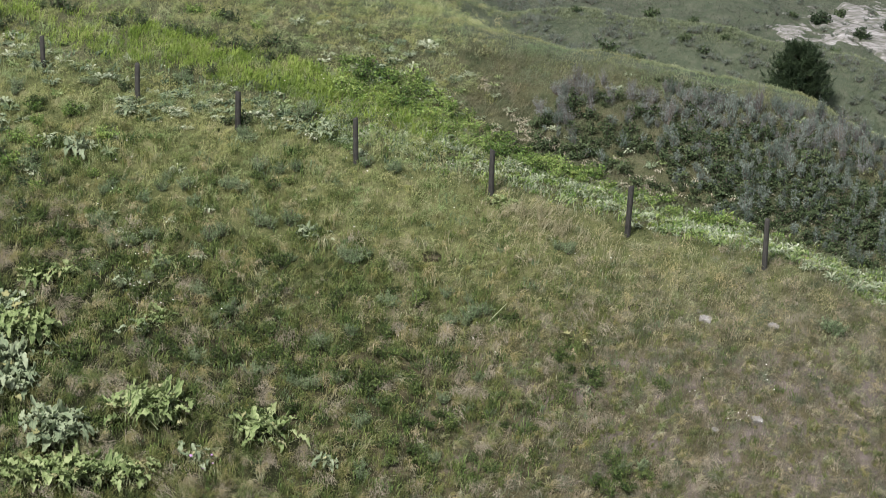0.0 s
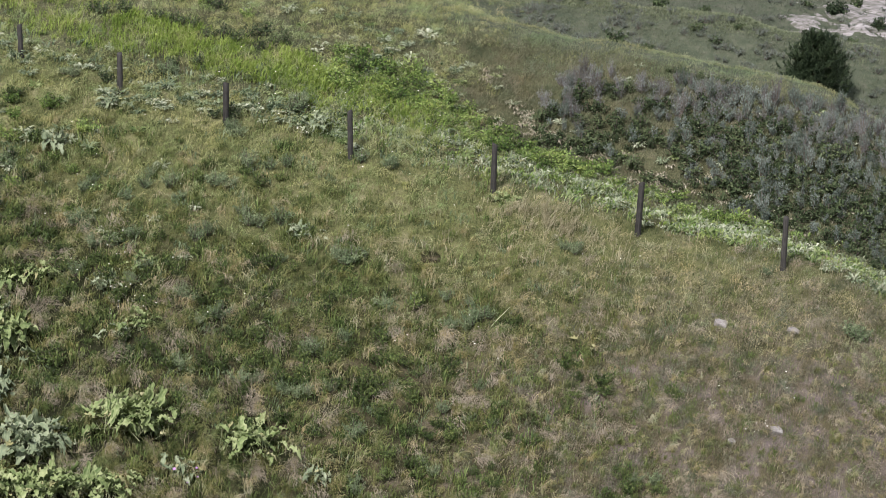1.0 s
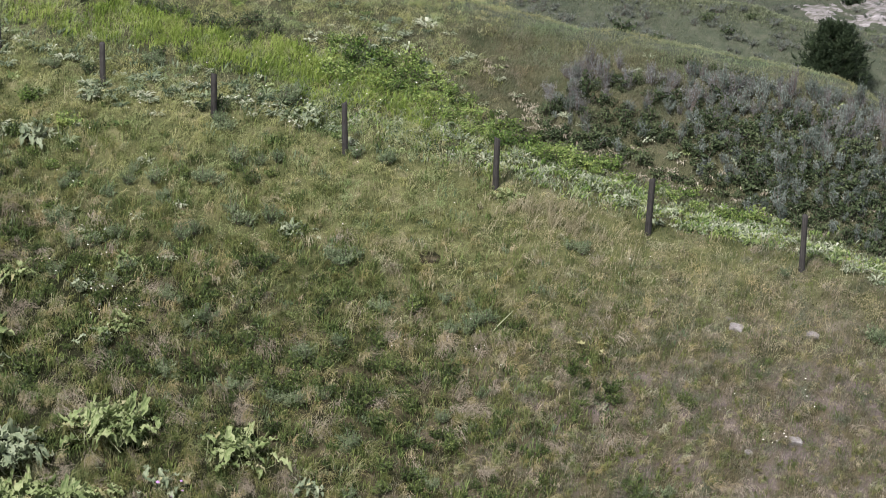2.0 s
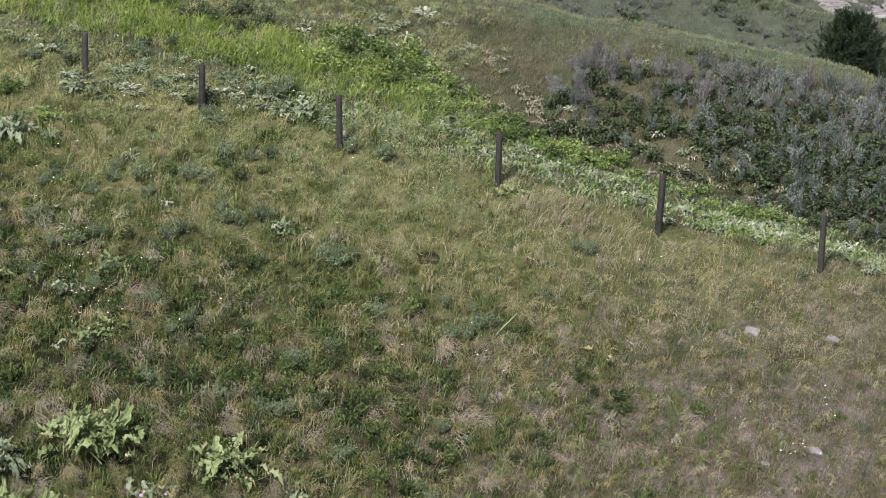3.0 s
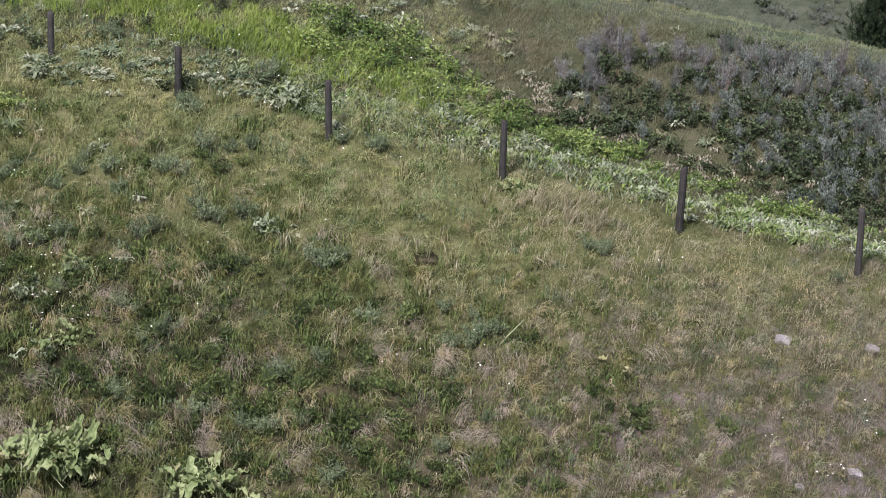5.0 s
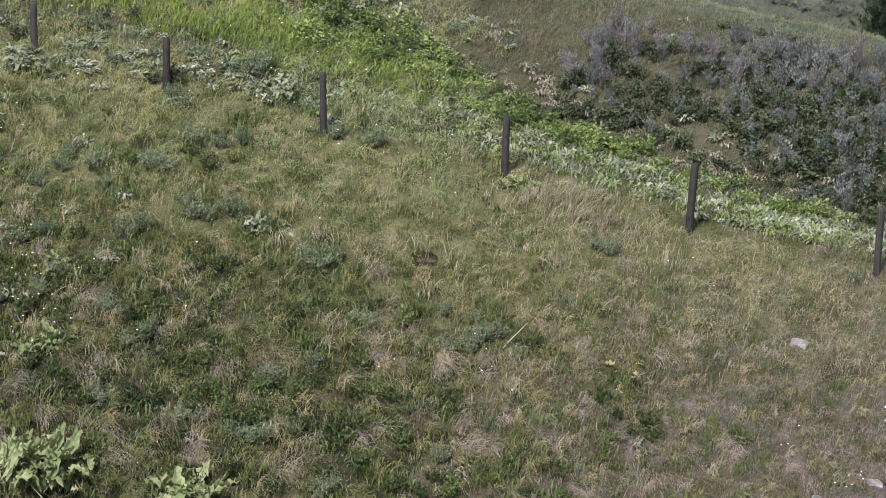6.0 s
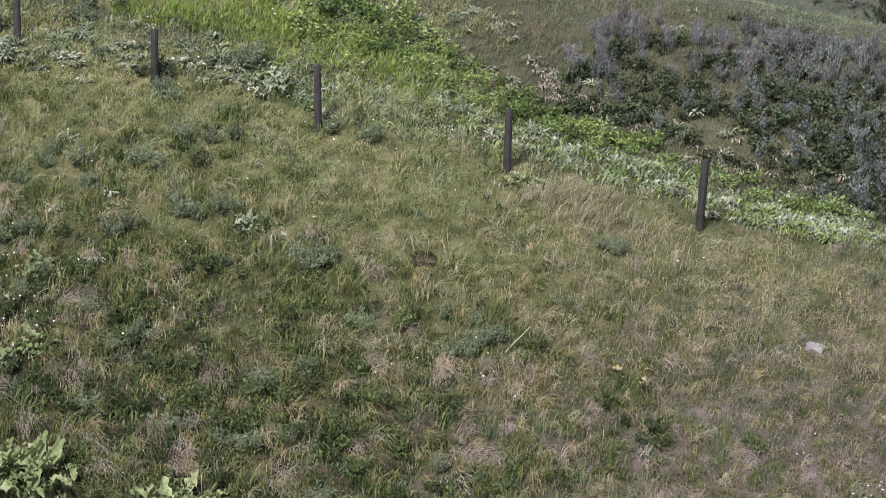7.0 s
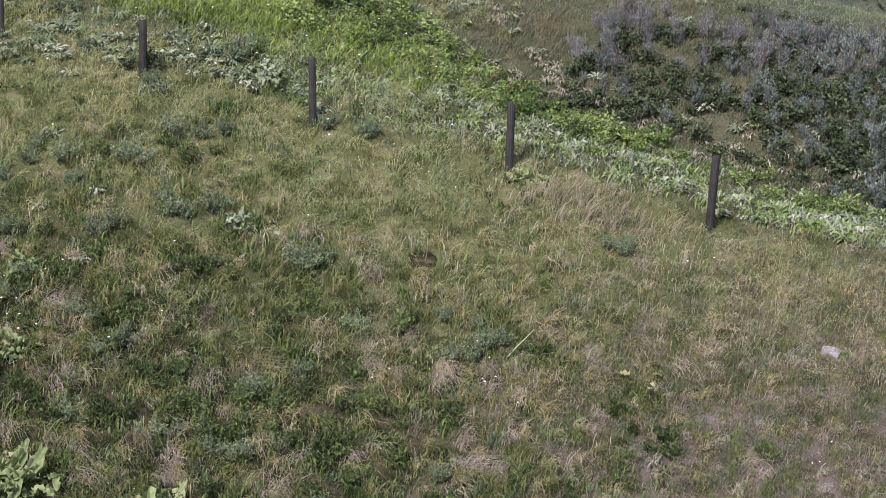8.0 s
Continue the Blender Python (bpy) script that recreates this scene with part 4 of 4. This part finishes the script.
flower_heads("white_daisies", "small white daisies scattered in the meadow",
             ((0.95, 27.86, 6, 0.25), (7.99, 25.26, 9, 0.35), (-7.6, 29.57, 9, 0.5), (-8.47, 30.1, 8, 0.5), (-5.13, 25.53, 3, 0.25), (6.67, 26.39, 3, 0.3), (-0.42, 27.96, 3, 0.8), (4.59, 30.25, 4, 0.5), (8.62, 26.28, 4, 0.3), (-9.35, 33.07, 7, 1.2), (-5.04, 31.0, 6, 1.5), (-5.69, 36.08, 9, 1.2), (-2.83, 36.55, 9, 1.0), (-8.52, 36.34, 8, 1.3), (-0.94, 37.05, 7, 1.0), (-4.9, 33.4, 6, 2.0), (-1.99, 32.04, 5, 1.5), (-7.92, 28.54, 12, 0.45), (-2.79, 37.9, 8, 1.0)),
             0.02, (0.75, 0.75, 0.7), 0.28, 3)
flower_heads("purple_asters", "pale purple asters beside the broad leaves", ((-5.67, 23.79, 3, 0.12), (-6.05, 23.82, 1, 0.05)), 0.05, (0.42, 0.25, 0.5), 0.32, 5)


# ---- grass, the nearest stretch densest ----
def bareness(x, y):
    """Thin, stony turf towards the lower east of the slope."""
    return ease(-1, 8, x + 0.4 * (30 - y)) * ease(33, 28, y)


CLUMPS = np.array(LOW_SAGE + DARK_FORBS)


def open_ground(x, y):
    """Grass thins out under the clumps of forbs and sage."""
    cover = np.zeros_like(x)
    for cx, cy in CLUMPS:
        cover = np.maximum(cover, np.exp(-((x - cx) ** 2 + (y - cy) ** 2) / 0.075))
    return 1 - 0.9 * cover


rng = np.random.default_rng(5)
x, y = scatter(46000, -17, 15, 20.5, 39, lambda x, y: (0.12 + 0.88 * ease(0.25, 0.7, swell(x, y, 0.9, 1))) * (1 - 0.55 * bareness(x, y) * ease(0.6, 0.35, swell(x, y, 0.8, 16))) * ease(4.5, 2.5, beyond(x, y)), rng)
tagged(tufts("short_turf", x, y, 6, 0.14, 0.017, TURF, rng, 0.11, 0.95, (0.1, -0.25), 1 - 0.25 * bareness(x, y)), "short olive green turf on the near slope", "grass", kind="stuff")
x, y = scatter(21000, -17, 15, 20.5, 40, lambda x, y: (0.10 + 0.90 * ease(0.36, 0.66, swell(x, y, 0.75, 2))) * (1 - 0.25 * bareness(x, y)) * ease(-0.5, -6.0, beyond(x, y)) * open_ground(x, y), rng)
tagged(tufts("tussock_grass", x, y, 34, 0.35, 0.0115, GRASS, rng, 0.05, 0.95, (0.6, -0.2), 1 - 0.45 * bareness(x, y), (-0.1, 0.75), curved=True), "mop-headed tussocks of fine drooping grass, olive and straw", "grass", kind="stuff")
x, y = scatter(6000, -14, 15, 20.5, 36, lambda x, y: swell(x, y, 1.0, 3) ** 3.2 * ease(-3.0, -6.0, beyond(x, y)) * open_ground(x, y) * (1 - 0.7 * bareness(x, y)), rng)
tagged(tufts("dead_thatch", x, y, 64, 0.37, 0.009, THATCH, rng, 0.09, 0.75, (1.0, -0.15), None, (-0.25, 0.35), 0.6, True), "grey dead grass thatch hanging downhill", "grass", kind="stuff")
x, y = scatter(4200, -14, 15, 20.5, 36, lambda x, y: (0.15 + 0.5 * ease(-5, 5, x)) * (1 - 0.5 * bareness(x, y)) * open_ground(x, y) * ease(1.2, -0.2, beyond(x, y)) * (0.3 + 0.7 * swell(x, y, 2.0, 4)), rng)
tagged(tufts("dry_straw", x, y, 7, 0.42, 0.010, STRAW, rng, 0.10, 0.35, (0.25, -0.1)), "thin upright straw-coloured grass stems", "grass", kind="stuff")
x, y = scatter(36000, -2, 15, 20.5, 33, lambda x, y: bareness(x, y) * (0.05 + 0.95 * ease(0.36, 0.66, swell(x, y, 0.8, 16))), rng)
tagged(tufts("grey_stubble", x, y, 12, 0.14, 0.011, STUBBLE, rng, 0.075, 1.0, (0.5, -0.2), None, (0.2, 0.9)), "short grey-green and straw stubble on thin soil", "grass", kind="stuff")
x, y = scatter(1500, -1, 7, 30.5, 35, lambda x, y: np.exp(-((x - 2.7) / 1.0) ** 2 - ((beyond(x, y) + 0.6) / 0.35) ** 2), rng)
tagged(tufts("pale_feather_grass", x, y, 26, 0.38, 0.011, STRAW, rng, 0.06, 0.5, (0.5, -0.1)), "pale feathery grass patch beside the fence", "grass", kind="stuff")
x, y = scatter(7600, -13, 12, 20.5, 36, lambda x, y: ease(0.4, 0.75, swell(x, y, 1.3, 6)) * ease(7, -3, x) * (0.15 + 0.85 * ease(-2, -6, beyond(x, y))), rng)
tagged(tufts("meadow_forbs", x, y, 24, 0.27, 0.03, FORB, rng, 0.10, 0.8, (0.1, -0.1)), "dark green low forbs between tussocks, deepened for shade in the hollows", "forbs", kind="stuff")
x, y = scatter(1900, -13, 12, 20.5, 36, lambda x, y: swell(x, y, 1.5, 7) ** 2 * ease(9, -3, x) * ease(0.5, -0.5, beyond(x, y)), rng)
tagged(tufts("blue_green_forbs", x, y, 26, 0.17, 0.03, FORB_BLUE, rng, 0.09, 0.8, (0.1, -0.1)), "blue-green soft-leaved forbs in the meadow", "forbs", kind="stuff")
x, y = scatter(13000, -16, 2, 33, 46, lambda x, y: ease(1.3, 2.1, beyond(x, y)) * ease(4.1, 3.1, beyond(x, y)) * ease(0.5, -2.5, x) * (1 - 0.6 * ease(-8, -12, x)) * (0.1 + 0.9 * swell(x, y, 1.6, 14)), rng)
tagged(tufts("lush_grass", x, y, 24, 0.29, 0.02, LUSH, rng, 0.09, 0.8, (0.2, -0.2)), "bright green lush grass in the damp hollow", "grass", kind="stuff")
x, y = scatter(36000, -18, 16, 33, 48, lambda x, y: ease(2.2, 4.0, beyond(x, y)) * ease(9.5, 7.5, beyond(x, y)) * (0.4 + 0.6 * swell(x, y, 2.5, 9)) * (1 - 0.5 * ease(1.0, -3.0, x)) * (1 - 0.75 * np.exp(-((x - 5.75) / 0.8) ** 2 - ((beyond(x, y) - 4.95) / 0.4) ** 2)), rng)
tagged(tufts("gully_grass", x, y, 17, 0.17, 0.013, GULLY, rng, 0.11, 0.9, (0.3, -0.25)), "dull green grass on the gully slope", "grass", kind="stuff")
x, y = scatter(14000, -12, 20, 37, 50, lambda x, y: ease(6.5, 9.0, beyond(x, y)) * ease(13, 11.5, beyond(x, y)), rng)
tagged(tufts("ridge_grass", x, y, 18, 0.12, 0.013, RIDGE_GRASS, rng, 0.11, 0.8, (0.2, -0.25)), "yellow-green grass along the ridge, paled for light on the crest", "grass", kind="stuff")
x, y = scatter(30000, -6, 20, 42, 68, lambda x, y: ease(11, 12.5, beyond(x, y)) * (0.55 + 0.45 * swell(x, y, 5, 10)) * (bank_body(x, y) < 0.05), rng)
far = beyond(x, y) > 20.2 + 0.5 * np.sin(0.4 * x)
tagged(tufts("hill_grass", x[~far], y[~far], 8, 0.10, 0.02, FAR_GRASS, rng, 0.16, 1.6, (0.1, -0.2), None, (0.1, 0.5)), "green grass on the far hill, greyed bluish for haze", "grass", kind="stuff")
tagged(tufts("dull_hill_grass", x[far], y[far], 5, 0.10, 0.026, DULL_GRASS, rng, 0.18, 1.6, (0.1, -0.2), None, (0.1, 0.5)), "dull green grass on the furthest hillside, greyed bluish for haze", "grass", kind="stuff")
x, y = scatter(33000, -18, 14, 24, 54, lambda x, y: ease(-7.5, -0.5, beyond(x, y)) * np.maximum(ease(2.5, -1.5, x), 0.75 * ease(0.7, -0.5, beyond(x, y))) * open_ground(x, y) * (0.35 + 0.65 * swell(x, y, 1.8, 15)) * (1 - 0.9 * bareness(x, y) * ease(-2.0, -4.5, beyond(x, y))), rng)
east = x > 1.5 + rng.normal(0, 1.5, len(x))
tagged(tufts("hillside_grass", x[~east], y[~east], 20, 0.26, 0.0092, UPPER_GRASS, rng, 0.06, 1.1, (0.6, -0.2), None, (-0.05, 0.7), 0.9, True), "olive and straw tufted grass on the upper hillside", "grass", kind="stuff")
tagged(tufts("tan_grass", x[east], y[east], 20, 0.21, 0.0092, TAN_GRASS, rng, 0.06, 1.1, (0.6, -0.2), None, (-0.05, 0.7), 0.9, True), "soft tan and green grass on the drier slope", "grass", kind="stuff")
# A band of paler grass paints the lit rim of the second hill.
x, y = scatter(26000, 0, 16, 44, 60, lambda x, y: ease(16.6, 18.2, beyond(x, y)) * ease(20.6, 19.8, beyond(x, y)) * (1 - 0.85 * ease(9.5, 11.5, x)) * (0.7 + 0.3 * swell(x, y, 4, 17)), rng)
tagged(tufts("lit_crest_grass", x, y, 9, 0.11, 0.03, LIT_CREST_GRASS, rng, 0.15, 0.8, (0.2, -0.2)), "yellow-green grass on the second hill's crest, paled as if lit", "grass", kind="stuff")
x, y = scatter(36000, -4, 16, 27, 42, lambda x, y: ease(0.3, 1.0, beyond(x, y)) * ease(4.4, 3.4, beyond(x, y)) * ease(0.3, 0.7, swell(x, y, 0.9, 19)), rng)
half = rng.uniform(0, 1, len(x)) < 0.3 + 0.3 * swell(x, y, 1.1, 33)
tagged(tufts("green_leaf_undergrowth", x[half], y[half], 9, 0.15, 0.04, SHRUB, rng, 0.1, 0.9, (0.1, -0.1)), "green leaves mixed into the band below the fence", "plants", kind="stuff")
x, y = x[~half], y[~half]
tagged(tufts("broad_leaf_undergrowth", x, y, 11, 0.15, 0.034, BAND_LEAF, rng, 0.1, 0.9, (0.1, -0.1)), "pale broad leaves filling the band below the fence", "plants", kind="stuff")
x, y = scatter(2500, -15, 0, 33, 44, lambda x, y: ease(-0.3, 0.5, beyond(x, y)) * ease(3.0, 1.5, beyond(x, y)) * swell(x, y, 1.5, 21) ** 2, rng)
tagged(tufts("pale_leaf_patches", x, y, 9, 0.18, 0.06, BALSAM_SILVER, rng, 0.1, 0.9, (0.1, -0.1)), "patches of pale silvery leaves along the upper fence", "plants", kind="stuff")
x, y = scatter(2600, -2, 15, 20.5, 33, lambda x, y: bareness(x, y) * ease(0.35, 0.7, swell(x, y, 1.2, 41)), rng)
tagged(tufts("small_green_tufts", x, y, 26, 0.15, 0.012, FORB, rng, 0.06, 0.9, (0.2, -0.2), None, (0.3, 0.95)), "small dark green tufts on thin soil", "grass", kind="stuff")
x, y = scatter(1500, -2, 15, 20.5, 33, lambda x, y: bareness(x, y) * ease(0.4, 0.75, swell(x, y, 1.0, 42)), rng)
tagged(tufts("small_straw_tufts", x, y, 34, 0.22, 0.009, THATCH, rng, 0.05, 0.8, (0.6, -0.2), None, (-0.1, 0.6), 0.8, True), "small bent straw tufts on thin soil", "grass", kind="stuff")
x, y = scatter(4000, -12, 13, 21, 35, lambda x, y: ease(0.42, 0.72, swell(x, y, 0.9, 52)) * ease(-0.5, -3, beyond(x, y)) * (1 - 0.35 * ease(4, 9, x)), rng)
tagged(tufts("meadow_green_tufts", x, y, 22, 0.24, 0.014, MEADOW_GREEN, rng, 0.06, 0.9, (0.3, -0.15), None, (0.1, 0.9)), "fresh green tufts scattered between the dry tussocks", "grass", kind="stuff")


def bleached_tuft():
    """One tall dead tuft that stands pale against the turf."""
    rng = np.random.default_rng(77)
    ob = tufts("bleached_grass_tuft", np.array([4.56]), np.array([30.74]), 34, 0.5, 0.012, STRAW, rng, 0.05, 0.3, (0.15, -0.05))
    tagged(ob, "tall bleached dead grass tuft standing in the turf", "grass tuft")


bleached_tuft()
